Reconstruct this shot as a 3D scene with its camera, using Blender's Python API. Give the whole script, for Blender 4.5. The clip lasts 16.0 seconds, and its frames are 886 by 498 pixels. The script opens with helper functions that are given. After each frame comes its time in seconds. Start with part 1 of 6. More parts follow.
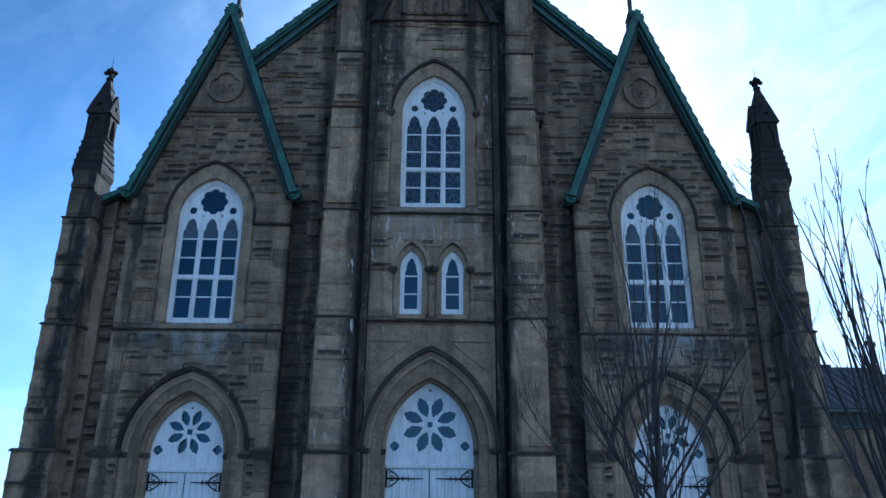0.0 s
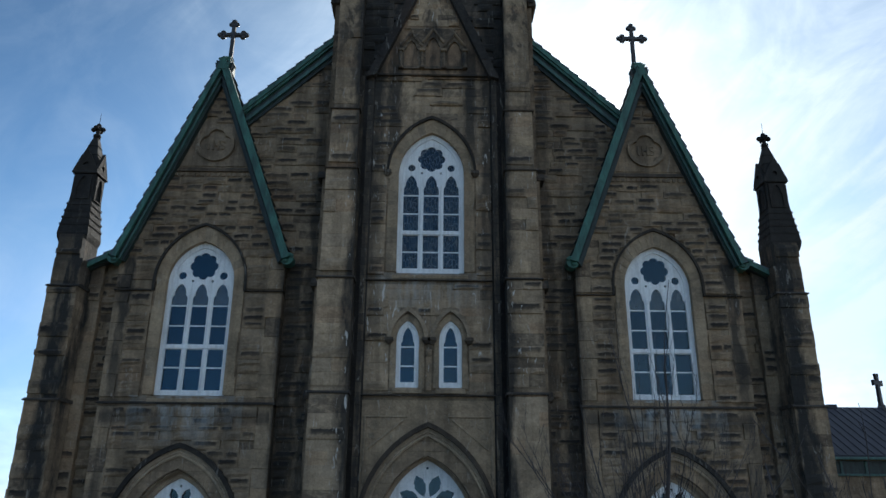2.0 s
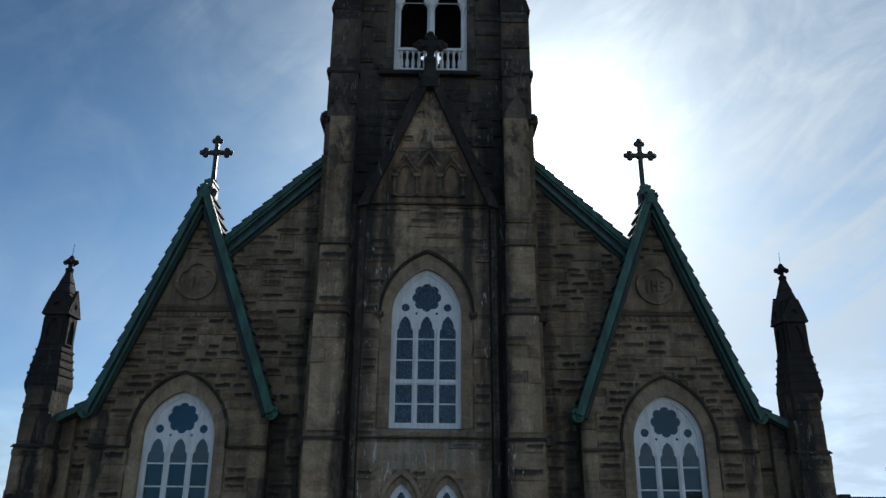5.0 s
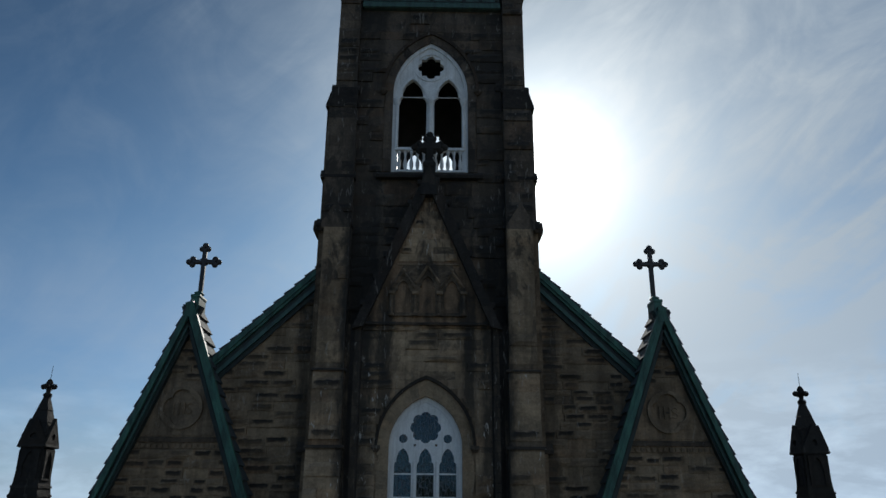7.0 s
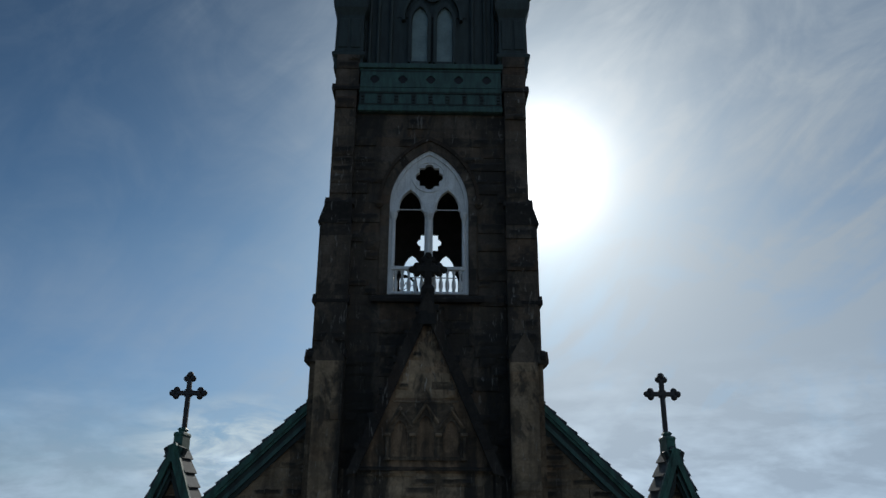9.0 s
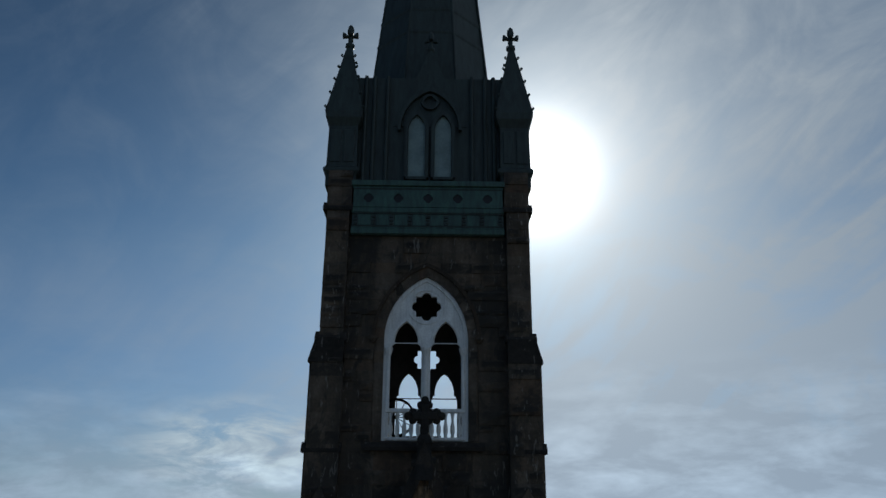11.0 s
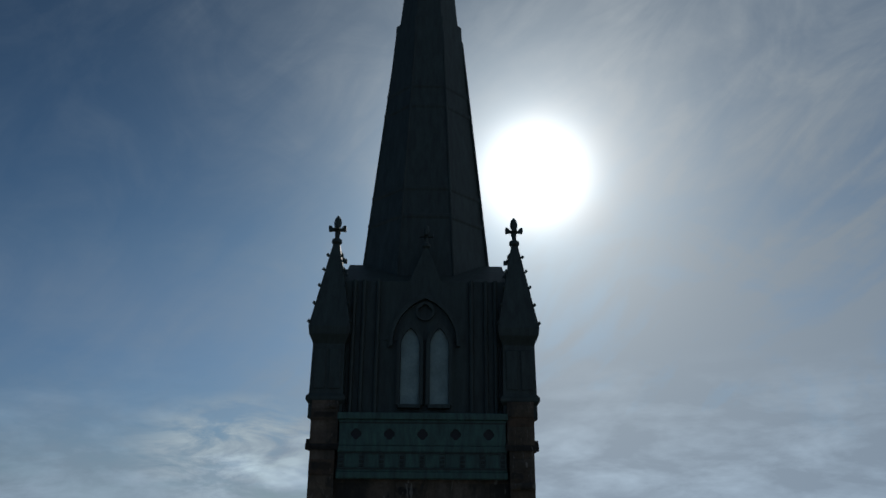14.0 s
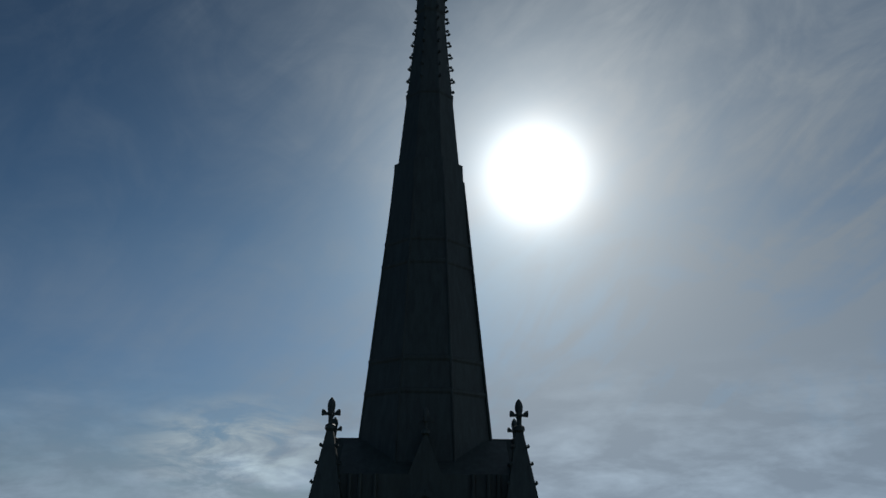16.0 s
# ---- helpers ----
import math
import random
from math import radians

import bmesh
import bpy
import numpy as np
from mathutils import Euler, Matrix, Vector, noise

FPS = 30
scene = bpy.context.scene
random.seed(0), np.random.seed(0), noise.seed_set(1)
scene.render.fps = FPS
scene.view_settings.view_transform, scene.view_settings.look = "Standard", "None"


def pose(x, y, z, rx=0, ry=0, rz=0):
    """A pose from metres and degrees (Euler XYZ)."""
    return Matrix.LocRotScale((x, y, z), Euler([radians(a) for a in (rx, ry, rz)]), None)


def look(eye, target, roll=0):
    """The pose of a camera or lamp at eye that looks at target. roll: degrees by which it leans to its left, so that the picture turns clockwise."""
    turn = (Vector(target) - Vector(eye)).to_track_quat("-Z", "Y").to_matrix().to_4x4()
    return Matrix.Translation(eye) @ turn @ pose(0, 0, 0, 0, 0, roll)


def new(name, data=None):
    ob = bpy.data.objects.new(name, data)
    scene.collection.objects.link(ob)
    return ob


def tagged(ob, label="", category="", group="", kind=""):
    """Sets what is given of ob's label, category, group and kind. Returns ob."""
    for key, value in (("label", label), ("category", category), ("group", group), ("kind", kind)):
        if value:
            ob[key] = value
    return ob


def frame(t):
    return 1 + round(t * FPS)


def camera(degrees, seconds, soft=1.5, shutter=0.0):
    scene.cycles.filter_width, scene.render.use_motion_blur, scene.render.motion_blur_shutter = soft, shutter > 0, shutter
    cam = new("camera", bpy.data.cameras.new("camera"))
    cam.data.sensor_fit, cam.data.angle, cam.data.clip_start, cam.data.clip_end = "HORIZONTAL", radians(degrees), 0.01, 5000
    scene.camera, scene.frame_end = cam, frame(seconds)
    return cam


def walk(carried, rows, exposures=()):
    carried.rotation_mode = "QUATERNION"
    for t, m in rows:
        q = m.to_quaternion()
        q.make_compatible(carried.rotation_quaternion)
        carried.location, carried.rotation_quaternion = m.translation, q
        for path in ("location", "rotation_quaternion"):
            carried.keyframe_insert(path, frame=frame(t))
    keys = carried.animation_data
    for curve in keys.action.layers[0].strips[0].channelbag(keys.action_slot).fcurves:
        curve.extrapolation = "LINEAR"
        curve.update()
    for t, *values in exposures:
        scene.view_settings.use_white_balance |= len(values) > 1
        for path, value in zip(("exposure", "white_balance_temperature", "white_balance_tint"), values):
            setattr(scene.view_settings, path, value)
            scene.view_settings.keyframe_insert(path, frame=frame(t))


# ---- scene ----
# ================= camera and walk =================
cam = camera(62.19, 16.0)

# a drone that rises straight up in front of the facade with its gimbal locked
TILT, TURN, LEAN = radians(109.040 - 90), radians(-0.778), 0.428
AHEAD = Vector((-math.sin(TURN) * math.cos(TILT), math.cos(TURN) * math.cos(TILT), math.sin(TILT)))
RISE = [
    (0.0, 0.043, -22.054, 3.630),
    (0.5, 0.049, -22.044, 4.151),
    (1.0, 0.059, -22.048, 4.695),
    (1.5, 0.078, -22.024, 5.277),
    (2.0, 0.100, -21.994, 5.878),
    (2.5, 0.130, -21.969, 6.538),
    (3.0, 0.158, -21.958, 7.269),
    (3.5, 0.165, -21.947, 8.044),
    (4.0, 0.190, -21.948, 8.846),
    (6.5, 0.178, -21.960, 13.545),
    (7.0, 0.167, -21.940, 14.536),
    (7.5, 0.166, -21.924, 15.534),
    (8.0, 0.163, -21.912, 16.598),
    (8.5, 0.164, -21.925, 17.665),
    (9.0, 0.165, -21.935, 18.729),
    (11.5, 0.203, -21.843, 24.336),
    (12.0, 0.210, -21.813, 25.523),
    (12.5, 0.217, -21.814, 26.734),
    (13.0, 0.231, -21.819, 27.968),
    (13.5, 0.257, -21.833, 29.246),
    (14.0, 0.257, -21.840, 30.587),
    (14.5, 0.251, -21.876, 31.983),
    (15.0, 0.245, -21.951, 33.391),
    (15.5, 0.210, -22.094, 34.874),
    (16.0, 0.195, -22.281, 36.405),
]
EXPOSURES = [(0.0, 0.82, 5000, 6), (0.5, 0.78, 6100, 8), (1.0, 0.74, 6300, 8), (2.0, 0.55, 6350, 8), (4.2, 0.18, 6350, 8), (6.3, -0.4, 6430, 8), (9.0, -0.8, 6350, 8), (12.5, -1.15, 6300, 8), (16.0, -1.45, 6300, 8)]
walk(cam, [(t, look((x, y, z), Vector((x, y, z)) + AHEAD, LEAN)) for t, x, y, z in RISE], EXPOSURES)

# ================= world and sun =================
SUN_EL, SUN_AZ = radians(24.7), radians(8.6)          # azimuth from +y towards +x
CLOUD_DIR = (-0.249, 0.967, 0.059)
TRAIL_AXIS, TRAIL_MID = (-0.6243, 0.0242, 0.7808), (0.4752, 0.8051, 0.3550)   # an old vapour trail
SUN_DIR = Vector((math.sin(SUN_AZ) * math.cos(SUN_EL), math.cos(SUN_AZ) * math.cos(SUN_EL), math.sin(SUN_EL)))


def link(tree, a, b):
    tree.links.new(a, b)


def math_node(tree, op, a, b=None, c=None, clamp=False):
    n = tree.nodes.new("ShaderNodeMath")
    n.operation, n.use_clamp = op, clamp
    for i, v in enumerate((a, b, c)):
        if v is None:
            continue
        if isinstance(v, (int, float)):
            n.inputs[i].default_value = v
        else:
            link(tree, v, n.inputs[i])
    return n.outputs[0]


def mix_col(tree, fac, a, b, mode="MIX"):
    n = tree.nodes.new("ShaderNodeMix")
    n.data_type, n.blend_type = "RGBA", mode
    for i, v in ((0, fac), (6, a), (7, b)):
        if isinstance(v, (int, float)):
            n.inputs[i].default_value = v
        elif isinstance(v, tuple):
            n.inputs[i].default_value = (*v, 1)
        else:
            link(tree, v, n.inputs[i])
    return n.outputs[2]


def ramp(tree, fac, stops):
    n = tree.nodes.new("ShaderNodeValToRGB")
    el = n.color_ramp.elements
    while len(el) < len(stops):
        el.new(0.5)
    for e, (p, c) in zip(el, stops):
        e.position, e.color = p, ((c, c, c, 1) if isinstance(c, (int, float)) else (*c, 1))
    link(tree, fac, n.inputs[0])
    return n.outputs[0]


def noise_node(tree, vec, scale, detail=4.0, rough=0.55, dist=0.0):
    n = tree.nodes.new("ShaderNodeTexNoise")
    n.inputs["Scale"].default_value, n.inputs["Detail"].default_value = scale, detail
    n.inputs["Roughness"].default_value, n.inputs["Distortion"].default_value = rough, dist
    link(tree, vec, n.inputs["Vector"])
    return n.outputs["Fac"]


def stretched(tree, vec, sx, sy, sz, rz=0.0, ry=0.0):
    n = tree.nodes.new("ShaderNodeMapping")
    n.inputs["Scale"].default_value = (sx, sy, sz)
    n.inputs["Rotation"].default_value = (0, ry, rz)
    link(tree, vec, n.inputs["Vector"])
    return n.outputs[0]


def make_world():
    w = bpy.data.worlds.new("sky")
    scene.world = w
    w.use_nodes = True
    t = w.node_tree
    t.nodes.clear()
    out = t.nodes.new("ShaderNodeOutputWorld")
    bg = t.nodes.new("ShaderNodeBackground")
    link(t, bg.outputs[0], out.inputs[0])
    coord = t.nodes.new("ShaderNodeTexCoord").outputs["Generated"]
    sky = t.nodes.new("ShaderNodeTexSky")
    sky.sky_type, sky.sun_disc = "NISHITA", False
    sky.sun_elevation, sky.sun_rotation = SUN_EL, SUN_AZ
    sky.air_density, sky.dust_density, sky.ozone_density = 1.0, 0.6, 2.0
    # angle from the sun
    dot = t.nodes.new("ShaderNodeVectorMath")
    dot.operation = "DOT_PRODUCT"
    link(t, coord, dot.inputs[0])
    dot.inputs[1].default_value = SUN_DIR
    cosine = math_node(t, "MAXIMUM", dot.outputs["Value"], 0.0)
    core = math_node(t, "MINIMUM", math_node(t, "MULTIPLY", math_node(t, "POWER", cosine, 700.0), 0.5), 1.0)
    bloom = math_node(t, "POWER", cosine, 300.0)
    halo = math_node(t, "POWER", cosine, 62.0)
    wide = math_node(t, "POWER", cosine, 14.0)
    sep = t.nodes.new("ShaderNodeSeparateXYZ")
    link(t, coord, sep.inputs[0])
    # thin cirrus: broad veils, fine slanting fibres, thicker to the east; flat wisps low over the horizon
    slant = stretched(t, coord, 1.0, 1.0, 1.0, 0.0, 0.85)
    veil = ramp(t, noise_node(t, stretched(t, slant, 1.0, 1.0, 1.6), 2.3, 6, 0.58, 0.8), [(0.36, 0.0), (0.68, 1.0)])
    fibre = ramp(t, noise_node(t, stretched(t, slant, 0.9, 0.9, 2.6), 3.4, 8, 0.60, 1.8), [(0.40, 0.0), (0.64, 1.0)])
    tuft = ramp(t, noise_node(t, stretched(t, coord, 1.0, 1.0, 1.5), 6.5, 7, 0.62, 1.2), [(0.36, 0.45), (0.64, 1.0)])
    east = ramp(t, math_node(t, "MULTIPLY_ADD", sep.outputs[0], 0.5, 0.5), [(0.32, 0.14), (0.44, 0.42), (0.57, 1.0)])
    low = ramp(t, math_node(t, "ABSOLUTE", sep.outputs[2]), [(0.0, 1.0), (0.34, 0.0)])
    low = math_node(t, "MULTIPLY", low, ramp(t, math_node(t, "MULTIPLY_ADD", sep.outputs[1], 0.5, 0.5), [(0.35, 0.45), (0.65, 1.0)]))
    bank = ramp(t, noise_node(t, stretched(t, coord, 1.0, 1.0, 2.6), 3.6, 7, 0.6, 0.3), [(0.34, 0.0), (0.66, 1.0)])
    wisp = ramp(t, noise_node(t, stretched(t, coord, 1.0, 1.0, 3.0), 7.0, 7, 0.58, 0.2), [(0.47, 0.0), (0.68, 1.0)])
    wisp = math_node(t, "MULTIPLY", wisp, ramp(t, math_node(t, "ABSOLUTE", sep.outputs[2]), [(0.05, 1.0), (0.19, 0.0)]))
    cover = math_node(t, "MULTIPLY", math_node(t, "MULTIPLY", veil, 0.66), math_node(t, "MULTIPLY", east, tuft))
    cover = math_node(t, "ADD", cover, math_node(t, "MULTIPLY", math_node(t, "MULTIPLY", fibre, math_node(t, "MULTIPLY_ADD", east, 0.30, 0.08)), tuft))
    # the thin trail
    dots = []
    for axis in (TRAIL_AXIS, TRAIL_MID):
        q = t.nodes.new("ShaderNodeVectorMath")
        q.operation = "DOT_PRODUCT"
        link(t, coord, q.inputs[0])
        q.inputs[1].default_value = axis
        dots.append(q.outputs["Value"])
    sway = math_node(t, "MULTIPLY_ADD", noise_node(t, coord, 14.0, 3, 0.5), 0.010, -0.005)
    line = ramp(t, math_node(t, "MULTIPLY", math_node(t, "ABSOLUTE", math_node(t, "ADD", dots[0], sway)), 50.0), [(0.0, 1.0), (0.35, 0.0)])
    line = math_node(t, "MULTIPLY", line, ramp(t, math_node(t, "MULTIPLY", math_node(t, "SUBTRACT", dots[1], 0.980), 50.0), [(0.0, 0.0), (0.7, 1.0)]))
    cover = math_node(t, "ADD", cover, math_node(t, "MULTIPLY", math_node(t, "MULTIPLY", line, tuft), 0.22))
    cover = math_node(t, "ADD", cover, math_node(t, "MULTIPLY", low, math_node(t, "MULTIPLY_ADD", bank, 0.46, 0.46)))
    haze = ramp(t, math_node(t, "MULTIPLY_ADD", sep.outputs[0], 0.5, 0.5), [(0.50, 0.0), (0.62, 0.30)])
    cover = math_node(t, "ADD", math_node(t, "ADD", cover, haze), math_node(t, "MULTIPLY", wide, 0.26), clamp=True)
    cloud = mix_col(t, wide, (3.6, 4.45, 5.5), (6.9, 7.65, 8.3))
    cloud = mix_col(t, 1.0, cloud, mix_col(t, wisp, (1, 1, 1), (1.45, 1.45, 1.43)), "MULTIPLY")
    cloud = mix_col(t, 1.0, cloud, mix_col(t, low, (1, 1, 1), (1.22, 1.26, 1.30)), "MULTIPLY")
    # a brighter bank of wisps low in the south-west
    off = t.nodes.new("ShaderNodeVectorMath")
    off.operation = "SUBTRACT"
    link(t, coord, off.inputs[0])
    off.inputs[1].default_value = CLOUD_DIR
    size = t.nodes.new("ShaderNodeVectorMath")
    size.operation = "LENGTH"
    link(t, stretched(t, off.outputs[0], 7.0, 4.0, 13.0), size.inputs[0])
    shred = ramp(t, noise_node(t, stretched(t, coord, 1.0, 1.0, 3.4), 9.0, 8, 0.62, 0.5), [(0.40, 0.0), (0.60, 1.0)])
    bright = math_node(t, "MULTIPLY", ramp(t, size.outputs["Value"], [(0.25, 1.0), (1.0, 0.0)]), shred)
    cover = math_node(t, "ADD", cover, math_node(t, "MULTIPLY", bright, 0.7), clamp=True)
    cloud = mix_col(t, 1.0, cloud, mix_col(t, bright, (1, 1, 1), (1.75, 1.7, 1.5)), "MULTIPLY")
    clear = mix_col(t, 1.0, sky.outputs[0], (0.46, 0.67, 0.80), "MULTIPLY")
    clear = mix_col(t, 1.0, clear, ramp(t, math_node(t, "MULTIPLY_ADD", sep.outputs[0], 0.5, 0.5), [(0.25, 0.76), (0.47, 1.0)]), "MULTIPLY")
    clear = mix_col(t, 1.0, clear, ramp(t, sep.outputs[2], [(0.0, (0.60, 0.87, 1.36)), (0.13, (0.72, 0.92, 1.22)), (0.30, (0.93, 1.0, 1.08)), (0.62, 0.72)]), "MULTIPLY")
    base = mix_col(t, cover, clear, cloud)
    glow = mix_col(t, 1.0, base, mix_col(t, halo, (0, 0, 0), (6.6, 6.6, 6.5)), "ADD")
    glow = mix_col(t, 1.0, glow, mix_col(t, bloom, (0, 0, 0), (8.0, 8.0, 7.9)), "ADD")
    glow = mix_col(t, 1.0, glow, mix_col(t, core, (0, 0, 0), (60.0, 60.0, 58.0)), "ADD")
    link(t, glow, bg.inputs[0])
    bg.inputs[1].default_value = 0.12


make_world()
sun = new("sun", bpy.data.lights.new("sun", "SUN"))
sun.data.energy, sun.data.angle, sun.data.color = 3.5, radians(0.6), (1.0, 0.95, 0.87)
sun.matrix_world = look(SUN_DIR * 200, (0, 0, 0))


# ================= materials =================
def material(name, rough=0.8, metal=0.0):
    m = bpy.data.materials.new(name)
    m.use_nodes = True
    t = m.node_tree
    b = t.nodes["Principled BSDF"]
    b.inputs["Roughness"].default_value, b.inputs["Metallic"].default_value = rough, metal
    return m, t, b


def bump(t, b, height, strength, dist=0.02):
    n = t.nodes.new("ShaderNodeBump")
    n.inputs["Strength"].default_value, n.inputs["Distance"].default_value = strength, dist
    link(t, height, n.inputs["Height"])
    link(t, n.outputs[0], b.inputs["Normal"])


def place(t):
    return t.nodes.new("ShaderNodeNewGeometry").outputs["Position"]


def stone_material(name, light, dark, share=0.3, streak=0.6, courses=False, stains=False, vary=1.0, lens=False, lime=0.22):
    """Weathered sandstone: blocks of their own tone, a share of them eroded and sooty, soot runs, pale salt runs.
    lens: the shade in each rough-faced block's hollow is painted into its colour."""
    m, t, b = material(name, 0.92)
    pos = place(t)
    r1 = t.nodes.new("ShaderNodeObjectInfo").outputs["Random"]
    r2 = t.nodes.new("ShaderNodeNewGeometry").outputs["Random Per Island"]
    rnd = math_node(t, "FRACT", math_node(t, "ADD", r1, math_node(t, "MULTIPLY", r2, 3.7)))
    low = tuple(v * (1 - 0.22 * vary) for v in light)
    high = tuple(v * (1 + k * vary) for v, k in zip(light, (0.10, 0.09, 0.05)))
    grey = tuple(v * (1 + k * vary) for v, k in zip(light, (-0.13, -0.09, -0.02)))
    rust = tuple(v * (1 + k * vary) for v, k in zip(light, (-0.02, -0.16, -0.24)))
    tone = ramp(t, math_node(t, "FRACT", math_node(t, "MULTIPLY", rnd, 7.31)), [(0.0, low), (0.3, light), (0.55, grey), (0.8, high), (1.0, rust)])
    patch = ramp(t, noise_node(t, stretched(t, pos, 1.0, 1.0, 1.9), 3.4, 5, 0.62, 0.9), [(0.36, 0.0), (0.56, 1.0)])
    pick = math_node(t, "LESS_THAN", rnd, share)
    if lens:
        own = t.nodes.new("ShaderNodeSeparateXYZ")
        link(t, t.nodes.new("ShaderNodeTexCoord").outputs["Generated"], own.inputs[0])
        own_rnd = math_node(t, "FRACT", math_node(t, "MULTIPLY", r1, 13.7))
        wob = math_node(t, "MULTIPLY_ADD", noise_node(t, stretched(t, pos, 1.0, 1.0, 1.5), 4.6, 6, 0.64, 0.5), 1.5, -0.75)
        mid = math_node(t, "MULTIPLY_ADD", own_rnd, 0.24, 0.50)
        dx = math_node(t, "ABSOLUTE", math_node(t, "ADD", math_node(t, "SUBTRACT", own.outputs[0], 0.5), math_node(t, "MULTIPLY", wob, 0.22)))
        # painted shade of an undercut: crisp upper edge, fading out below
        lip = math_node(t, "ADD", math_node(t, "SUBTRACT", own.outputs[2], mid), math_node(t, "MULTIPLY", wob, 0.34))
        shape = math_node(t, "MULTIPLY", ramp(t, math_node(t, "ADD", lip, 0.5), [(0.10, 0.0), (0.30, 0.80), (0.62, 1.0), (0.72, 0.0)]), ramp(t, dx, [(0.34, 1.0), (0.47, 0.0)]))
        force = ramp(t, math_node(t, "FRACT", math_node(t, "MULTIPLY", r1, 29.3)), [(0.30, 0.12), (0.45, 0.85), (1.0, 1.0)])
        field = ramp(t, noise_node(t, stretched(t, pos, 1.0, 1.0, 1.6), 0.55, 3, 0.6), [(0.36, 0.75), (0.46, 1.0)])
        worn_or_shaded = math_node(t, "MULTIPLY", pick, math_node(t, "MULTIPLY_ADD", math_node(t, "MULTIPLY", shape, math_node(t, "MULTIPLY", force, field)), 1.0, 0.06, clamp=True))
    else:
        worn_or_shaded = math_node(t, "MULTIPLY", pick, math_node(t, "MULTIPLY_ADD", patch, 0.55, 0.22))
    col = mix_col(t, worn_or_shaded, tone, dark)
    grain = noise_node(t, pos, 15.0, 6, 0.68)
    blotch = noise_node(t, pos, 0.8, 5, 0.62, 0.6)
    soft = noise_node(t, stretched(t, pos, 1.0, 1.0, 1.4), 2.6, 5, 0.66, 0.8)
    col = mix_col(t, 0.6, col, ramp(t, grain, [(0.25, 0.55), (0.75, 1.35)]), "MULTIPLY")
    col = mix_col(t, 0.7, col, ramp(t, soft, [(0.30, 0.62), (0.66, 1.18)]), "MULTIPLY")
    col = mix_col(t, 0.75, col, ramp(t, blotch, [(0.32, 0.52), (0.62, 1.15)]), "MULTIPLY")
    runs = noise_node(t, stretched(t, pos, 2.2, 2.2, 0.13), 1.0, 6, 0.62, 0.4)
    col = mix_col(t, streak, col, ramp(t, runs, [(0.38, 0.32), (0.56, 1.0)]), "MULTIPLY")
    if stains:
        # soot runs of their own: down the tower's recesses and where the eave brackets drip
        sep = t.nodes.new("ShaderNodeSeparateXYZ")
        link(t, pos, sep.inputs[0])
        side = math_node(t, "ABSOLUTE", sep.outputs[0])
        sway = math_node(t, "MULTIPLY_ADD", noise_node(t, stretched(t, pos, 1.0, 1.0, 0.35), 1.3, 5, 0.66), 1.0, -0.5)
        side = math_node(t, "ADD", side, sway)
        total = None
        up = math_node(t, "MULTIPLY", sep.outputs[2], 0.04)
        # middle, half width, and how strong the run is at heights of 0 to 25 m
        runs_of = ((2.22, 0.42, [(0.0, 1.0), (0.9, 1.0), (1.0, 0.6)]),
                   (2.05, 0.62, [(0.40, 0.0), (0.52, 0.75), (0.74, 1.0), (0.9, 1.0), (1.0, 0.5)]),
                   (1.25, 0.30, [(0.64, 0.0), (0.69, 0.85), (0.80, 0.9), (0.86, 0.0)]),
                   # corner of bay and gable wall: stain, with the corner's shade painted in
                   (4.40, 0.42, [(0.30, 0.9), (0.46, 0.8), (0.52, 0.9), (0.535, 0.0)]),
                   (3.78, 0.25, [(0.30, 0.8), (0.60, 0.7), (0.85, 0.5), (0.95, 0.0)]),
                   (9.50, 0.27, [(0.24, 0.7), (0.30, 0.25), (0.40, 0.85), (0.525, 1.0), (0.53, 0.0)]),
                   (10.98, 0.38, [(0.0, 0.95), (0.50, 1.2), (0.56, 1.0)]),
                   (11.10, 0.95, [(0.455, 0.0), (0.50, 0.7), (0.56, 0.95)]))
        for x, w, stops in runs_of:
            d = math_node(t, "DIVIDE", math_node(t, "ABSOLUTE", math_node(t, "SUBTRACT", side, x)), w)
            f = math_node(t, "MULTIPLY", ramp(t, d, [(0.50, 1.0), (1.05, 0.0)]), ramp(t, up, stops))
            total = f if total is None else math_node(t, "MAXIMUM", total, f)
        rough = ramp(t, noise_node(t, stretched(t, pos, 2.0, 2.0, 0.5), 1.7, 5, 0.65), [(0.30, 0.55), (0.50, 1.0)])
        col = mix_col(t, math_node(t, "MULTIPLY", math_node(t, "MULTIPLY", total, rough), 0.92), col, (0.022, 0.020, 0.017))
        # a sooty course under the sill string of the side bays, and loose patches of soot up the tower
        plain_x = math_node(t, "ABSOLUTE", sep.outputs[0])
        fx = ramp(t, math_node(t, "ABSOLUTE", math_node(t, "SUBTRACT", plain_x, 7.19)), [(0.5, 0.25), (0.95, 1.0)])
        fx = math_node(t, "MULTIPLY", fx, math_node(t, "LESS_THAN", math_node(t, "ABSOLUTE", math_node(t, "SUBTRACT", plain_x, 7.19)), 2.5))
        fz = ramp(t, math_node(t, "ABSOLUTE", math_node(t, "SUBTRACT", sep.outputs[2], 8.18)), [(0.10, 1.0), (0.26, 0.0)])
        col = mix_col(t, math_node(t, "MULTIPLY", math_node(t, "MULTIPLY", fx, fz), math_node(t, "MULTIPLY", rough, 0.62)), col, (0.030, 0.026, 0.022))
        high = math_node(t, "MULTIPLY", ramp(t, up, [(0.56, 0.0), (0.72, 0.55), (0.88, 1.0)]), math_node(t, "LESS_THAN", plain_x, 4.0))
